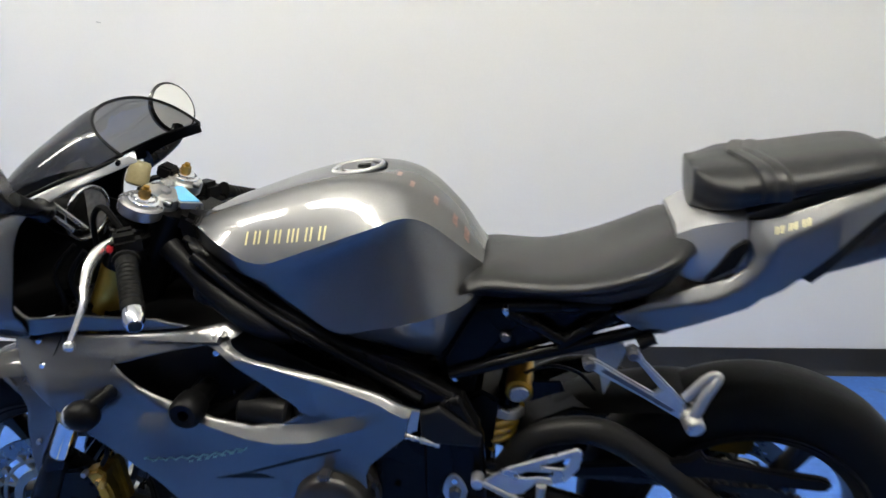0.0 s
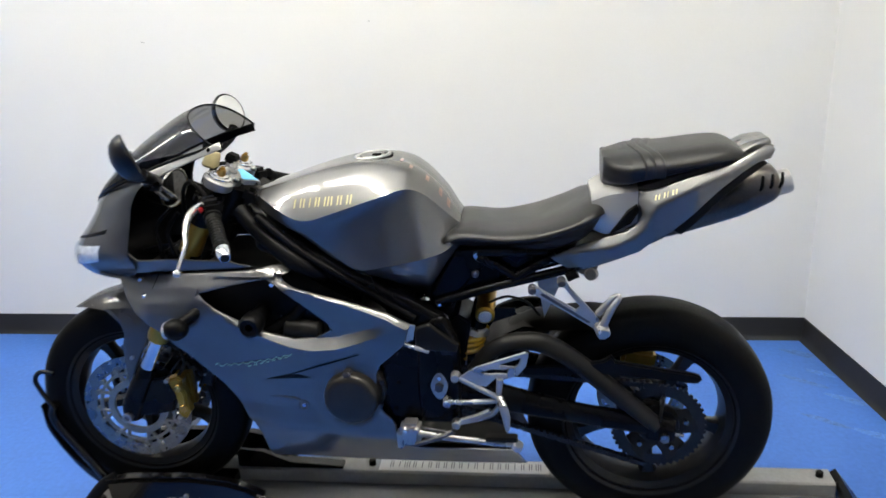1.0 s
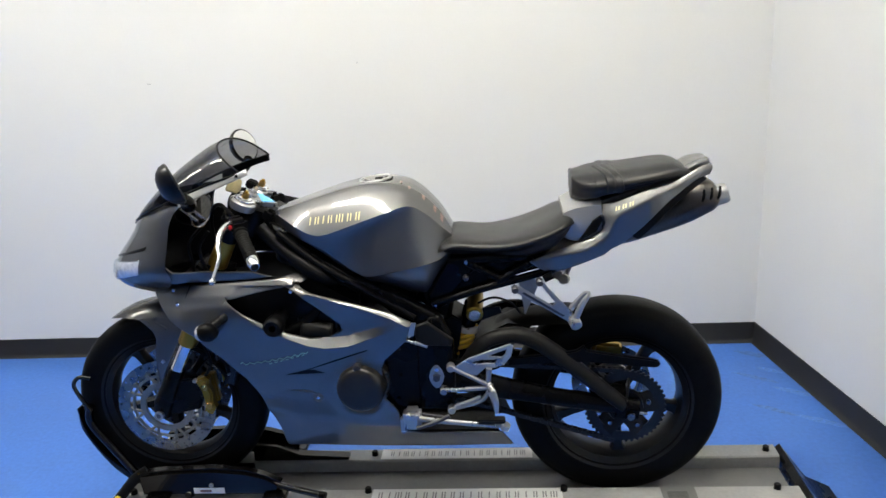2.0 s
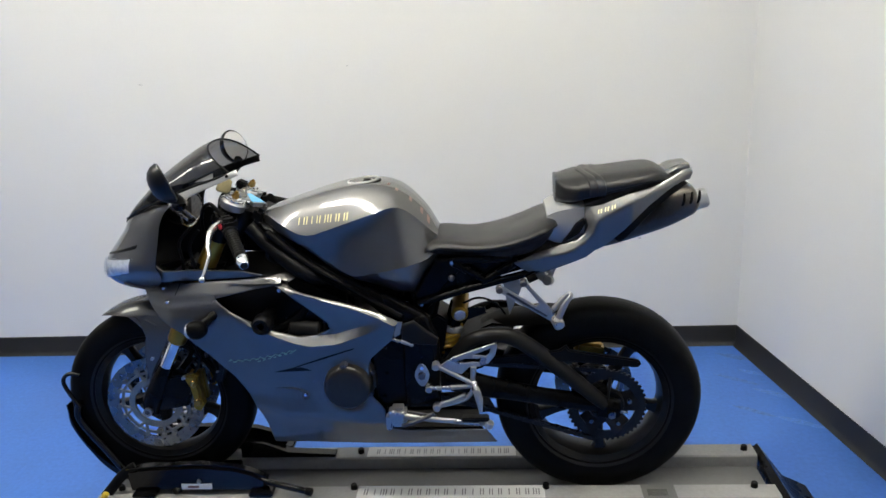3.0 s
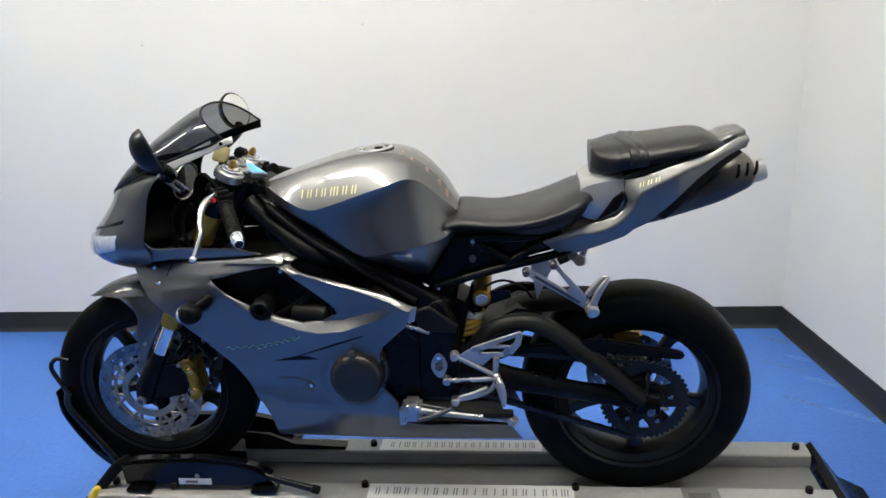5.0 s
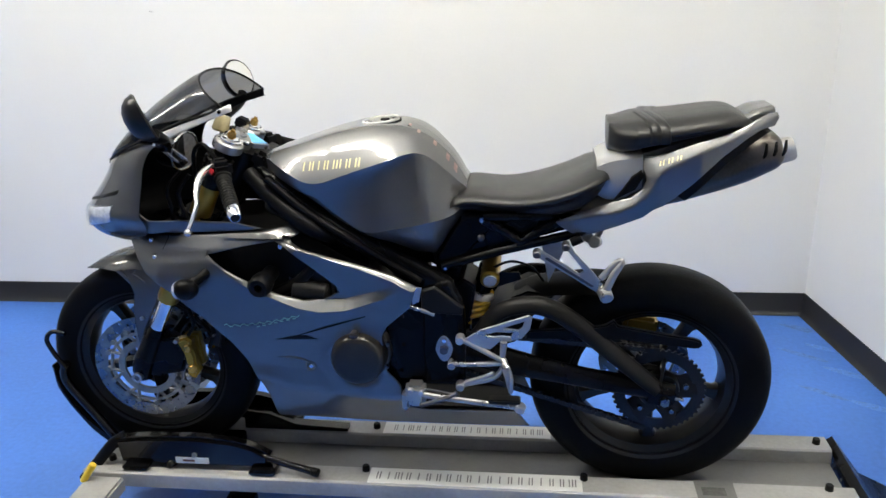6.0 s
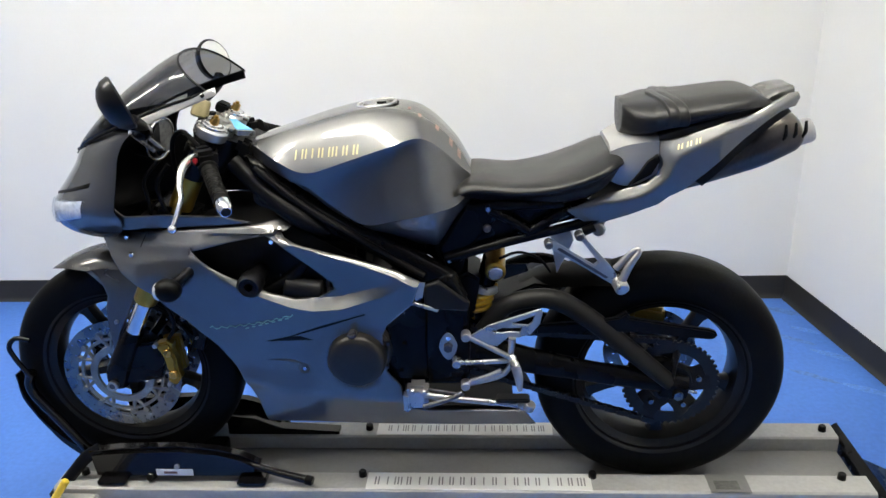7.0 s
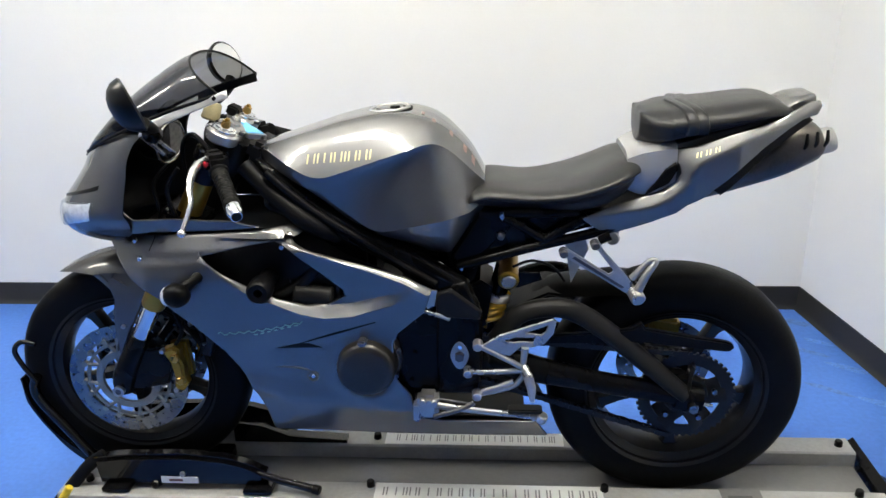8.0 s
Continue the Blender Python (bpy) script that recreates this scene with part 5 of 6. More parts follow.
spro = part("sprocket", bm, OILY, rw, "dark toothed rear sprocket")
for k in range(5):
    a = radians(12 + 72 * k)
    d = Vector((math.cos(a), 0, math.sin(a)))
    part("arm", tube([SX + d * 0.030 + Vector((0, SPY, 0)), SX + d * 0.060 + Vector((0, SPY, 0)), SX + d * 0.094 + Vector((0, SPY, 0))], [0.034, 0.030, 0.036], 12, flat=0.12), OILY, spro)
    part("bolt", rod(SX + d * 0.068 + Vector((0, SPY - 0.012, 0)), SX + d * 0.068 + Vector((0, SPY + 0.004, 0)), 0.007, None, 6), STEEL, spro)
part("centre", lathe([(0.016, SPY - 0.010), (0.050, SPY - 0.010), (0.056, SPY + 0.006), (0.016, SPY + 0.006)], SX, 36), OILY, spro)
brake_disc(rw, RA, 0.085, 0.122, 0.045, 24, 5)
part("rear_caliper", box((1.362, 0.084, 0.430), (0.090, 0.055, 0.050), 0.010, m=Matrix.Rotation(radians(8), 4, "Y")), GOLD, bike, "gold rear brake caliper")


def chain(p0, p1):
    """A straight run of links between two points."""
    p0, p1 = Vector(p0), Vector(p1)
    n = int((p1 - p0).length / 0.0159)
    d = (p1 - p0) / n
    ang = -math.atan2(d.z, d.x)
    bm = bmesh.new()
    for k in range(n):
        c = p0 + d * (k + 0.5)
        w = 0.0085 if k % 2 else 0.0062
        for s in (-1, 1):
            box(c + Vector((0, s * w, 0)), (0.0205, 0.0018, 0.0125), 0.0, bm, Matrix.Rotation(ang, 4, "Y"))
        rod(p0 + d * k + Vector((0, -0.009, 0)), p0 + d * k + Vector((0, 0.009, 0)), 0.0045, None, 8, bm)
    return tagged(part("chain", bm, OILY, bike, "oily dark drive chain"), kind="stuff")


chain((0.86, SPY, 0.480), (1.39, SPY, 0.437))
chain((0.86, SPY, 0.372), (1.362, SPY, 0.207))

# foot controls
HEEL = [(0.900, 0.490), (0.943, 0.520), (1.0, 0.541), (1.067, 0.564), (1.074, 0.558), (1.068, 0.526), (1.047, 0.499), (1.019, 0.490), (0.995, 0.492), (0.969, 0.467), (0.935, 0.474)]
H1 = [(1.004, 0.528), (1.055, 0.547), (1.050, 0.531), (1.040, 0.523)]
H2 = [(0.958, 0.507), (0.982, 0.516), (1.025, 0.515), (1.021, 0.504), (0.999, 0.506), (0.978, 0.503)]


def rearset(s):
    r = part("footrest_plate", panel(HEEL, lambda x, z: 0.166, 0.006, 0.002, 0.012, [H1, H2], side=s, edge=0.006), ALU, bike, "cut-out alloy footrest plate")
    for pts in ([(0.898, 0.493), (0.95, 0.464), (1.005, 0.432)], [(0.872, 0.422), (0.94, 0.424), (1.00, 0.428)], [(0.892, 0.362), (0.95, 0.376), (0.985, 0.392), (1.005, 0.425)], [(0.905, 0.370), (0.945, 0.384), (0.978, 0.40)]):
        part("strut", tube([(x, s * 0.163, z) for x, z in pts], [0.0068] * len(pts), 10, smooth=3), ALU, r)
    for x, z in ((0.895, 0.494), (0.872, 0.422), (0.892, 0.360)):
        part("bolt", rod((x, s * 0.150, z), (x, s * 0.176, z), 0.012, 0.011, 16, bevel=0.002), ALU, r)
    part("toe_peg", rod((1.000, s * 0.160, 0.445), (1.004, s * 0.168, 0.492), 0.007, 0.009, 12), ALU, r)
    part("footpeg", tube([(1.002, s * 0.168, 0.440), (1.010, s * 0.186, 0.428), (1.018, s * 0.192, 0.398), (1.021, s * 0.193, 0.362)], [0.010, 0.013, 0.012, 0.006], 12, flat=0.8), ALU, r, "bright alloy footpeg")
    return r


sides(rearset)
stand = part("side_stand", tube([(0.760, -0.165, 0.338), (0.83, -0.172, 0.330), (0.93, -0.178, 0.322), (1.045, -0.182, 0.312)], [0.010, 0.0085, 0.0075, 0.0075], 14, smooth=3, flat=0.8), ALU, bike, "folded grey side stand")
part("foot", rod((1.040, -0.180, 0.302), (1.048, -0.186, 0.322), 0.014, 0.013, 16, bevel=0.003), ALU, stand)
part("foot_plate", box((1.005, -0.176, 0.330), (0.08, 0.03, 0.012), 0.003), GREY_PLASTIC, stand)
part("stand_mount", box((0.775, -0.155, 0.330), (0.052, 0.05, 0.062), 0.010), ALU, stand, "cast stand bracket")
for x, z in ((0.765, 0.352), (0.792, 0.350)):
    part("bolt", rod((x, -0.176, z), (x, -0.190, z), 0.009, 0.008, 14, bevel=0.002), ALU, stand)
part("switch", box((0.748, -0.160, 0.312), (0.016, 0.03, 0.05), 0.004), ALU, stand)
part("spring", tube([(0.79, -0.186, 0.312), (0.85, -0.19, 0.335), (0.885, -0.186, 0.352)], 0.006, 10, smooth=3), DARK_STEEL, stand)
part("shift_rod", rod((0.80, -0.160, 0.345), (0.888, -0.164, 0.332), 0.004, None, 10), DARK_STEEL, bike)


def pillion_hanger(s):
    y = [(1.078, 0.730), (1.084, 0.738), (1.096, 0.735), (1.142, 0.704), (1.184, 0.677), (1.194, 0.685), (1.159, 0.732), (1.141, 0.745), (1.150, 0.756), (1.161, 0.751), (1.170, 0.734), (1.216, 0.681), (1.238, 0.652), (1.246, 0.636),
         (1.228, 0.628), (1.168, 0.668), (1.093, 0.714)]
    h = part("pillion_hanger", slab(y, min(s * 0.160, s * 0.172), max(s * 0.160, s * 0.172), 0.003), ALU, bike, "forked alloy pillion footrest hanger")
    part("groove", slab([(1.102, 0.717), (1.108, 0.721), (1.190, 0.667), (1.218, 0.648), (1.212, 0.645), (1.172, 0.671)], min(s * 0.171, s * 0.1730), max(s * 0.171, s * 0.1730), 0.0), DARK_STEEL, h)
    for x, z in ((1.084, 0.727), (1.151, 0.746)):
        part("bolt", rod((x, s * 0.150, z), (x, s * 0.178, z), 0.0105, 0.0095, 16, bevel=0.003), DARK_STEEL, h)
    part("hinge", rod((1.238, s * 0.150, 0.640), (1.248, s * 0.195, 0.625), 0.017, 0.016, 16, bevel=0.003), ALU, h)
    part("footpeg", tube([(1.246, s * 0.180, 0.640), (1.262, s * 0.180, 0.680), (1.282, s * 0.178, 0.712), (1.268, s * 0.170, 0.708), (1.235, s * 0.165, 0.665)], [0.009, 0.009, 0.006, 0.007, 0.009], 12, smooth=4), ALU, h, "folded alloy footpeg")
    return h


sides(pillion_hanger)
part("heat_shield", slab([(1.096, 0.712), (1.112, 0.612), (1.150, 0.698), (1.140, 0.728), (1.11, 0.735)], -0.070, -0.064, 0.0015), LIFT_TOP, bike, "pale grey bracket plate")

# filler cap
ring_z = 1.0205
fc = part("filler_cap", rod((0.697, 0, ring_z - 0.012), (0.697, 0, ring_z + 0.002), 0.034, 0.032, 36, bevel=0.002), PAINT, tank, "flush filler cap in a bright ring")
ring = [(0.697 + 0.043 * math.cos(2 * math.pi * k / 40), 0.043 * math.sin(2 * math.pi * k / 40), ring_z - 0.001 + 0.004 * math.cos(2 * math.pi * k / 40)) for k in range(41)]
part("cap_ring", tube(ring, 0.0045, 10), PAINT_LIGHT, fc)
part("cap_ring_seam", tube([(0.697 + (p[0] - 0.697) * 1.17, p[1] * 1.17, p[2] - 0.002) for p in ring], 0.0016, 6), BLACK_PLASTIC, fc)
part("key_slot", box((0.709, -0.004, ring_z + 0.003), (0.022, 0.012, 0.004), 0.001), BLACK_PLASTIC, fc)

# decals that lie on the painted skin
from mathutils.bvhtree import BVHTree


def skin_of(ob):
    me = ob.data
    return BVHTree.FromPolygons([v.co for v in me.vertices], [tuple(p.vertices) for p in me.polygons])


def decal(name, poly, tree, material, parent, label="", step=0.01, lift_by=0.0009, side=-1):
    last = [0.1]

    def width(x, z):
        hit = tree.ray_cast(Vector((x, side * 1.0, z)), Vector((0, -side, 0)))
        if hit[0] is not None:
            last[0] = abs(hit[0].y)
        return last[0] + lift_by

    return part(name, panel(poly, width, 0.0006, 0.0, step, side=side, edge=0.006), material, parent, label)


tank_skin, main_skin, tail_skin = skin_of(tank), skin_of(main_l), skin_of(tail)
# maker's lettering on the tank as plain gold bars, one to three a character
x0 = 0.522
for n in (1, 2, 1, 2, 3, 2, 2):
    for j in range(n):
        z0 = 0.9205 + 0.122 * (x0 - 0.522)
        decal("lettering_bar", [(x0, z0), (x0 + 0.0034, z0 + 0.0004), (x0 + 0.0049, z0 + 0.0195), (x0 + 0.0015, z0 + 0.0191)], tank_skin, GOLD_DECAL, tank, "gold lettering bar")
        x0 += 0.0086
    x0 += 0.0068
# model script on the fairing as a wavy gold-green stroke
wave = [(0.290 + 0.0068 * k, 0.521 + 0.0013 * k * (0.4 + 0.6 * k / 30) + 0.0034 * math.sin(1.9 * k) + (0.004 if k in (0, 1) else 0)) for k in range(31)]
for a, b in zip(wave, wave[1:]):
    decal("script_stroke", [(a[0], a[1] - 0.0017), (b[0] + 0.0005, b[1] - 0.0017), (b[0] + 0.0005, b[1] + 0.0017), (a[0], a[1] + 0.0017)], main_skin, GREEN_DECAL, main_l, "gold-green script stroke")
for k in range(7):
    x0, z0 = 0.375 + 0.0165 * k, 0.520 + 0.0046 * k
    decal("script_bar", [(x0, z0), (x0 + 0.009, z0 + 0.002), (x0 + 0.009, z0 + 0.0052), (x0, z0 + 0.0032)], main_skin, GREEN_DECAL, main_l)
decal("arrow_flash", [(0.417, 0.4825), (0.452, 0.4915), (0.477, 0.498), (0.502, 0.4985), (0.532, 0.4865)], main_skin, BLACK_PLASTIC, main_l, "black arrow flash")
decal("arrow_line", [(0.475, 0.497), (0.489, 0.4995), (0.574, 0.5275), (0.665, 0.560), (0.661, 0.562), (0.567, 0.5315)], main_skin, BLACK_PLASTIC, main_l, "black pinstripe")
decal("panel_joint", [(0.150, 0.728), (0.1525, 0.728), (0.168, 0.766), (0.1655, 0.766)], main_skin, BLACK_PLASTIC, main_l)
for k in range(6):
    x0, z0 = 1.358 + 0.0072 * k + 0.004 * (k // 2), 0.930 + 0.0023 * k + 0.0013 * (k // 2)
    decal("number_bar", [(x0, z0), (x0 + 0.0028, z0 + 0.001), (x0 + 0.005, z0 + 0.011), (x0 + 0.0022, z0 + 0.010)], tail_skin, GOLD_DECAL, tail, "gold number bar")
# warning stickers behind the filler
for k, (x, z, y, m) in enumerate(((0.775, 0.995, 0.030, RED_DECAL), (0.800, 0.985, 0.055, RED_DECAL), (0.838, 0.950, 0.055, RED_DECAL), (0.868, 0.918, 0.055, RED_DECAL), (0.886, 0.890, 0.055, RED_DECAL))):
    bm = bmesh.new()
    vs = []
    for i in range(5):
        r = []
        for j in range(5):
            p = Vector((x + 0.0035 * (i - 2) / 2, -y + 0.011 * (j - 2) / 2, 2.0))
            hit = tank_skin.ray_cast(p, Vector((0, 0, -1)))
            r.append(bm.verts.new((p.x, p.y, (hit[0].z if hit[0] else z) + 0.0009)))
        vs.append(r)
    for i in range(4):
        for j in range(4):
            bm.faces.new((vs[i][j], vs[i + 1][j], vs[i + 1][j + 1], vs[i][j + 1]))
    part("sticker", bm, m, tank, "small orange warning sticker")
# fairing screws
for x, z in ((0.128, 0.709), (0.109, 0.742), (0.500, 0.398)):
    hit = main_skin.ray_cast(Vector((x, -1, z)), Vector((0, 1, 0)))
    if hit[0]:
        y = hit[0].y
        b = rod((x, y + 0.003, z), (x, y - 0.003, z), 0.0068, 0.0055, 16, bevel=0.001)
        part("screw", b, CHROME, main_l)
part("vent_screw", rod((0.458, -0.150, 0.738), (0.458, -0.163, 0.738), 0.0075, 0.006, 16, bevel=0.001), CHROME, bike)
rib = []
for x, z in spline([(0.412, 0.424), (0.45, 0.423), (0.485, 0.416), (0.503, 0.400)], 6):
    rib.append(Vector((x, main_skin.ray_cast(Vector((x, -1, z)), Vector((0, 1, 0)))[0].y + 0.0005, z)))
dimple = lathe([(0.009, -0.001), (0.0125, -0.0035), (0.016, -0.001), (0.0125, 0.002)], (0.500, rib[-1].y, 0.398), 28)
part("screw_recess", dimple, PAINT, main_l)
part("moulded_rib", tube(rib, [0.001 + 0.0036 * math.sin(math.pi * k / (len(rib) - 1)) for k in range(len(rib))], 10), PAINT, main_l)

# dark boxes that fill the frame triangle
part("battery_box", slab([(0.82, 0.70), (0.90, 0.795), (1.02, 0.805), (1.10, 0.79), (1.02, 0.735), (0.90, 0.675), (0.885, 0.62), (0.84, 0.62)], -0.082, 0.082, 0.006), BLACK_PLASTIC, bike)
part("linkage_box", slab([(0.83, 0.58), (0.90, 0.62), (0.93, 0.60), (0.905, 0.45), (0.90, 0.36), (0.83, 0.36)], -0.075, 0.06, 0.006), BLACK_PLASTIC, bike)
part("inner_guard", slab([(0.93, 0.47), (0.985, 0.55), (1.06, 0.585), (1.13, 0.575), (1.06, 0.50), (1.03, 0.44), (0.97, 0.42)], -0.07, 0.07, 0.006), BLACK_PLASTIC, bike)

# ---- wheel chock on the lift ----
chock = thing("wheel_chock", (0, 0, H), "glossy black steel wheel chock clamped on the lift", "wheel chock")
rings = []
for k in range(19):
    f = k / 18
    a = radians(184 + 78 * f)
    ri, ro = 0.3005, float(np.interp(184 + 78 * f, (184, 190, 196, 206, 217, 226, 240, 262), (0.307, 0.313, 0.321, 0.319, 0.320, 0.327, 0.334, 0.334)))
    d = Vector((math.cos(a), 0, math.sin(a)))
    c = Vector((0, 0, 0.350))
    b = 0.006
    rings.append([c + d * r + Vector((0, y, 0)) for r, y in ((ri, -0.05 + b), (ri + b, -0.054), (ro - b, -0.054), (ro, -0.054 + b), (ro, 0.054 - b), (ro - b, 0.054), (ri + b, 0.054), (ri, 0.05 - b))])
part("cradle", loft(rings), CHOCK, chock, "curved black cradle plate")
for s in (-1, 1):
    part("cradle_tube", tube([(-0.248, s * 0.066, 0.345), (-0.262, s * 0.066, 0.315), (-0.256, s * 0.066, 0.275), (-0.200, s * 0.068, 0.190), (-0.128, s * 0.072, 0.088), (-0.085, s * 0.080, 0.070)], 0.0125, 14, smooth=5), CHOCK, chock, "glossy black bent tube")
    part("hook", tube([(-0.225, s * 0.078, 0.445), (-0.262, s * 0.078, 0.450), (-0.284, s * 0.078, 0.425), (-0.272, s * 0.078, 0.385), (-0.245, s * 0.078, 0.335)], 0.0065, 10, smooth=5), CHOCK, chock)
    part("side_plate", slab([(-0.105, 0.145), (-0.02, 0.155), (0.14, 0.160), (0.244, 0.150), (0.302, 0.133), (0.348, 0.108), (0.342, 0.082), (0.30, 0.068), (-0.095, 0.068)], s * 0.142, s * 0.100, 0.010), CHOCK, chock)
    part("handle", tube([(0.325, s * 0.126, 0.100), (0.40, s * 0.145, 0.090), (0.478, s * 0.160, 0.080)], 0.0105, 14), CHOCK, chock, "black tubular handle")
    part("handle_tip", rod((0.472, s * 0.1585, 0.081), (0.492, s * 0.163, 0.078), 0.0125, None, 14, bevel=0.002), BLACK_PLASTIC, chock)
    for x in (-0.045, 0.328):
        part("foot", box((x, s * 0.138, 0.067), (0.075, 0.055, 0.014), 0.004), CHOCK, chock)
    part("knob", rod((0.055, s * 0.118, 0.062), (0.055, s * 0.150, 0.075), 0.011, None, 14, bevel=0.003), CHOCK, chock)
part("cross_plate", box((0.05, 0, 0.037), (0.30, 0.14, 0.034), 0.003), CHOCK, chock)
part("wedge", slab([(0.20, 0.125), (0.28, 0.115), (0.36, 0.082), (0.52, 0.072), (0.52, 0.062), (0.20, 0.062)], 0.060, 0.10, 0.004), CHOCK, chock)
part("plate", box((0.122, -0.1435, 0.088), (0.098, 0.002, 0.020), 0.0008), WHITE_LABEL, chock, "small white maker's label")
part("plate_mark", box((0.112, -0.1448, 0.088), (0.036, 0.001, 0.007), 0.0003), RED_DECAL, chock)
part("plate_bolt", rod((0.131, -0.140, 0.106), (0.131, -0.148, 0.106), 0.0075, 0.006, 14), ALU, chock)
part("lever_arm", tube([(-0.075, -0.125, 0.150), (-0.118, -0.130, 0.122), (-0.160, -0.135, 0.076), (-0.228, -0.140, 0.0)], [0.016, 0.017, 0.017, 0.016], 12, smooth=3, flat=0.35), BLACK_PLASTIC, chock)
part("yellow_grip", rod((-0.140, -0.200, 0.104), (-0.180, -0.205, 0.048), 0.0100, None, 14, bevel=0.003), YELLOW, chock, "yellow rubber lever grip")

# ---- labels on the lift ----
near = part("label_strip", box((0.917, -0.133, RT + 0.0006), (0.580, 0.066, 0.0012), 0), WHITE_LABEL, lift, "white printed label strip")
far = part("label_strip", box((0.875, 0.101, RT + 0.0006), (0.500, 0.060, 0.0012), 0), WHITE_LABEL, lift, "white printed label strip")


def print_bars(strip, x0, x1, y, h, strokes):
    """Printed characters as thin upright bars: strokes gives how many bars stand for each character."""
    step = (x1 - x0) / len(strokes)
    for k, n in enumerate(strokes):
        for j in range(n):
            x = x0 + step * (k + 0.5) + (j - (n - 1) / 2) * step * 0.30
            part("print_bar", box((x, y, RT + 0.0016), (step * 0.13, h, 0.0006), 0), LABEL_INK, strip)


STROKES = (2, 1, 3, 2, 1, 2, 2, 2, 2, 2, 1, 2, 1, 2, 2, 2, 1, 2, 2, 3)
print_bars(near, 0.640, 1.195, -0.133, 0.031, STROKES)
print_bars(far, 0.650, 1.105, 0.101, 0.028, STROKES)
part("tape_patch", slab([(1.50, 0), (1.60, 0), (1.60, 0.001), (1.50, 0.001)], -0.17, -0.097, 0), LIFT_GREY, lift, "dull grey tape patch").location = (0, 0, RT + 0.0006)
part("tape_patch", slab([(1.515, 0), (1.575, 0), (1.575, 0.001), (1.515, 0.001)], -0.158, -0.125, 0), GREY_TAPE, lift, "dark torn tape remnant").location = (0, 0, RT + 0.0012)

# small scuffs on the walls and the floor
SCUFF = mat("grey_scuff", (0.50, 0.50, 0.49), 0.7, 0, 0, 0.3, 60)
WORN = mat("worn_grey_blue_floor", (0.075, 0.165, 0.455), 0.6, 0, 0, 0.35, 50)
PALE_SCUFF = mat("pale_floor_scuff", (0.085, 0.20, 0.56), 0.5, 0, 0, 0.3, 60)


def scuff(name, c, size, normal, material, seed, label):
    rnd = random.Random(seed)
    n = Vector(normal).normalized()
    a = n.cross(Vector((0.2, 0.3, 1))).normalized()
    b = n.cross(a)
    bm = bmesh.new()
    pts = [Vector(c) + a * (size[0] * math.cos(t) * rnd.uniform(0.6, 1)) + b * (size[1] * math.sin(t) * rnd.uniform(0.6, 1)) for t in (2 * math.pi * k / 14 for k in range(14))]
    low = [bm.verts.new(p) for p in pts]
    mid = bm.verts.new(Vector(c) + n * 0.0008)
    for k in range(14):
        bm.faces.new((low[k], low[(k + 1) % 14], mid))
    return tagged(part(name, bm, material), label, "mark", kind="structure")


WN = Vector((-0.005, -1, 0))


def on_back(x, z):
    return (x, 1.364 + (2.226 - x) * 0.005 - 0.0006, z)


scuff("trim", on_back(-0.55, 1.35), (0.012, 0.003), WN, SCUFF, 2, "small grey mark on the white wall")
scuff("trim", on_back(1.75, 0.55), (0.010, 0.004), WN, SCUFF, 3, "small grey mark on the white wall")
scuff("trim", (-1.50, 1.36, 0.0006), (0.016, 0.008), (0, 0, 1), PALE_SCUFF, 4, "pale scuff on the blue floor")
scuff("trim", (-1.30, 1.30, 0.0006), (0.010, 0.005), (0, 0, 1), PALE_SCUFF, 5, "pale scuff on the blue floor")

for k, (x, y, sx, sy) in enumerate(((2.17, 1.22, 0.09, 0.030), (2.20, 1.05, 0.07, 0.022), (2.12, 0.98, 0.11, 0.020), (2.24, 0.84, 0.10, 0.026), (1.95, 1.30, 0.03, 0.110), (2.26, 0.60, 0.12, 0.022), (2.10, 0.70, 0.10, 0.018))):
    scuff("trim", (x, y, 0.0006), (sx, sy), (0, 0, 1), PALE_SCUFF if k % 2 else WORN, 20 + k, "worn patch on the blue floor")
scuff("trim", on_back(0.425, 1.397), (0.006, 0.005), WN, SCUFF, 1, "small grey mark on the white wall")

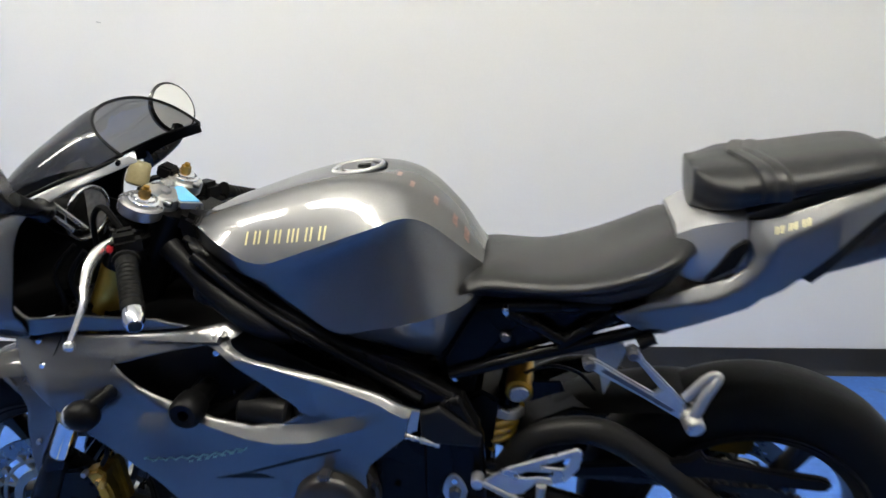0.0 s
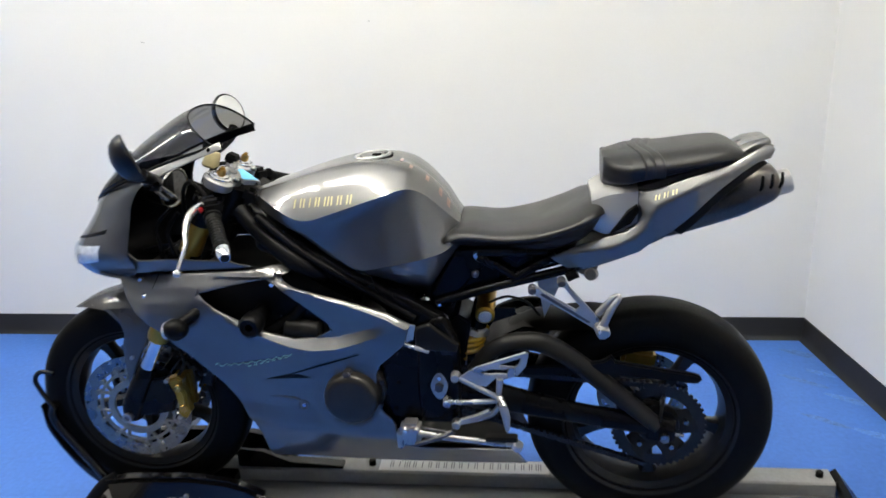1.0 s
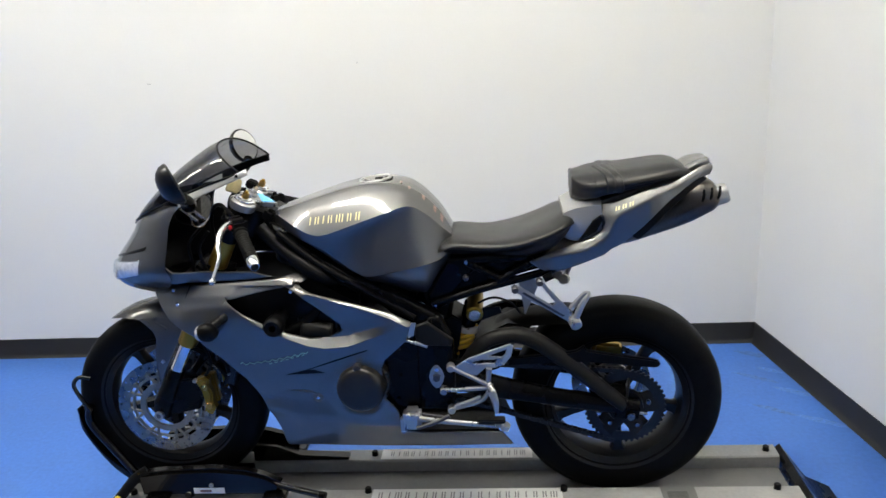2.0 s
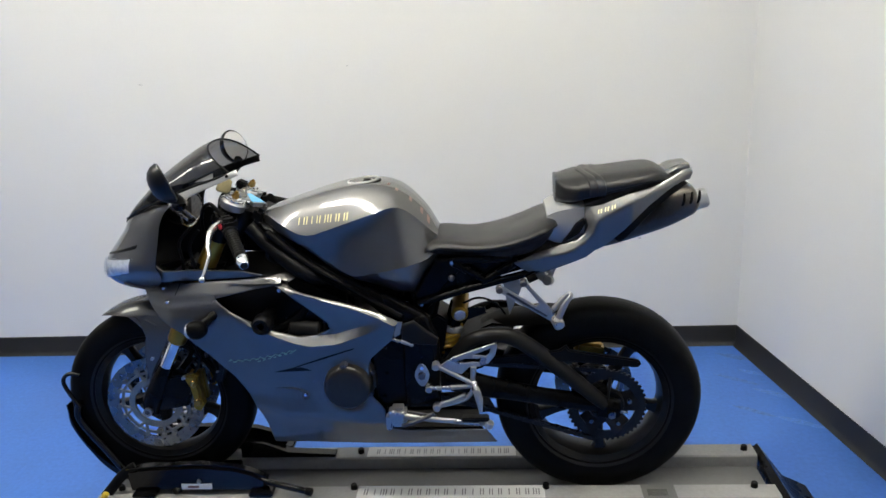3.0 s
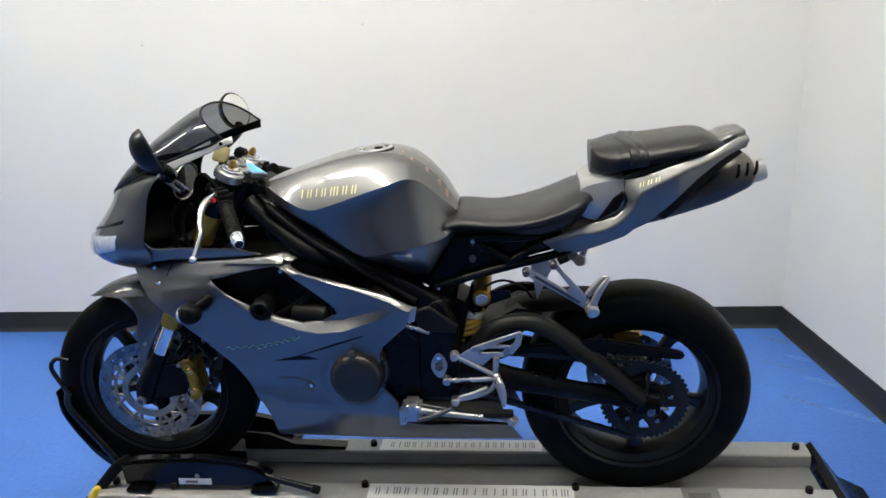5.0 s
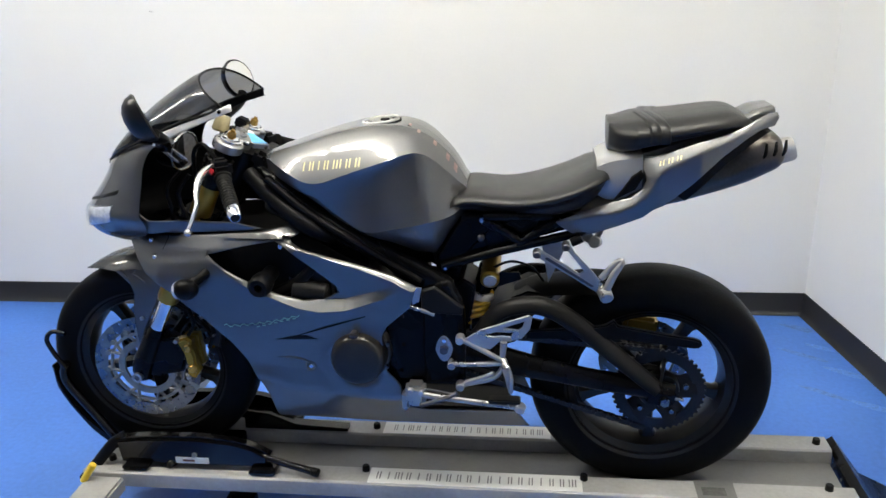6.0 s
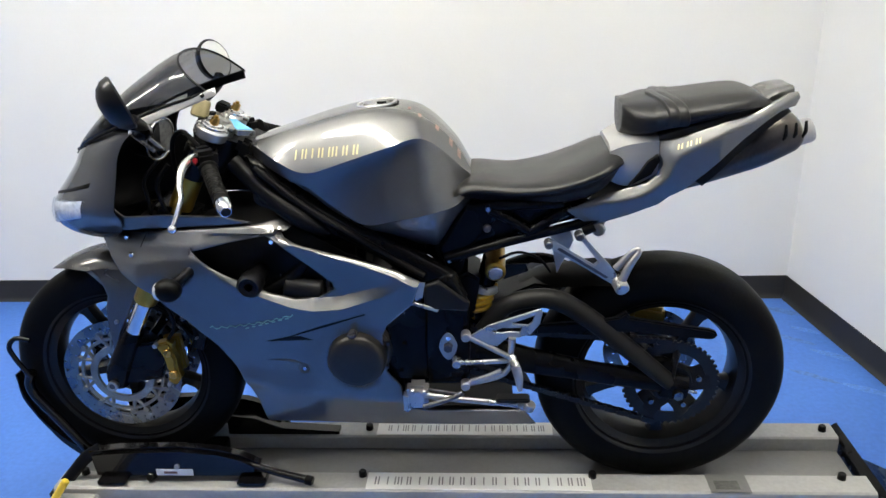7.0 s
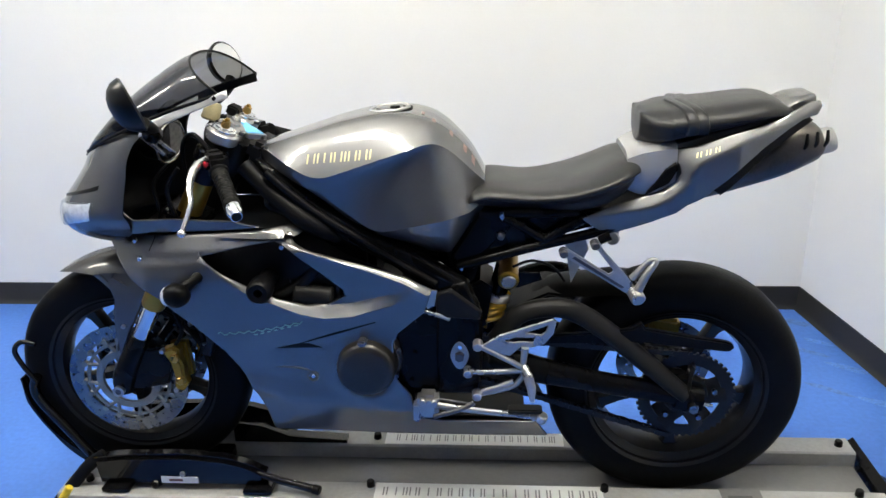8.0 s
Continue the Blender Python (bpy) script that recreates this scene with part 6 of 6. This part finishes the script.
# hoses, horn and fasteners behind the fork
clutter = part("horn", lathe([(0.004, -0.010), (0.026, -0.012), (0.031, -0.004), (0.031, 0.010), (0.012, 0.022), (0.004, 0.022)], (0.205, -0.062, 0.505), 28), BLACK_METAL, bike, "black horn behind the fork")
part("horn_nut", rod((0.205, -0.070, 0.505), (0.205, -0.078, 0.505), 0.007, None, 6), STEEL, clutter)
for k, pts in enumerate((((0.150, -0.085, 0.60), (0.165, -0.090, 0.555), (0.205, -0.080, 0.545), (0.225, -0.07, 0.50)), ((0.145, -0.07, 0.59), (0.180, -0.085, 0.57), (0.178, -0.09, 0.52), (0.160, -0.10, 0.47)),
                        ((0.230, -0.06, 0.56), (0.205, -0.09, 0.53), (0.215, -0.085, 0.46), (0.195, -0.08, 0.41)), ((0.17, -0.05, 0.47), (0.21, -0.06, 0.44), (0.24, -0.06, 0.47)))):
    part("hose", tube(pts, (0.005, 0.004, 0.006, 0.005)[k], 10, smooth=6), BLACK_PLASTIC if k != 1 else BLACK_METAL, bike)
rnd = random.Random(11)
for k in range(9):
    x, z = 0.15 + 0.085 * rnd.random(), 0.44 + 0.125 * rnd.random()
    part("fastener", rod((x, -0.082, z), (x, -0.094, z), 0.0042 + 0.0015 * rnd.random(), 0.0035, 8, bevel=0.001), (ALU, STEEL, BRASS)[k % 3], bike)
part("radiator", slab([(0.20, 0.42), (0.225, 0.41), (0.29, 0.60), (0.265, 0.61)], -0.085, 0.085, 0.004), OILY, bike, "dark radiator behind the front wheel")
# added black hoses that cover and darken the too bright gold fork leg
part("brake_line", tube([(0.205, -0.105, 0.92), (0.175, -0.13, 0.88), (0.178, -0.13, 0.82), (0.165, -0.12, 0.72)], 0.0045, 8, smooth=6), BLACK_PLASTIC, bike)
part("brake_line", tube([(0.235, -0.125, 0.915), (0.205, -0.135, 0.87), (0.215, -0.13, 0.80)], 0.0055, 8, smooth=6), BLACK_PLASTIC, bike)
part("steering_stem_cover", box((0.398, 0.02, 0.918), (0.075, 0.12, 0.05), 0.012, m=Matrix.Rotation(radians(27), 4, "Y")), BLACK_PLASTIC, bike)
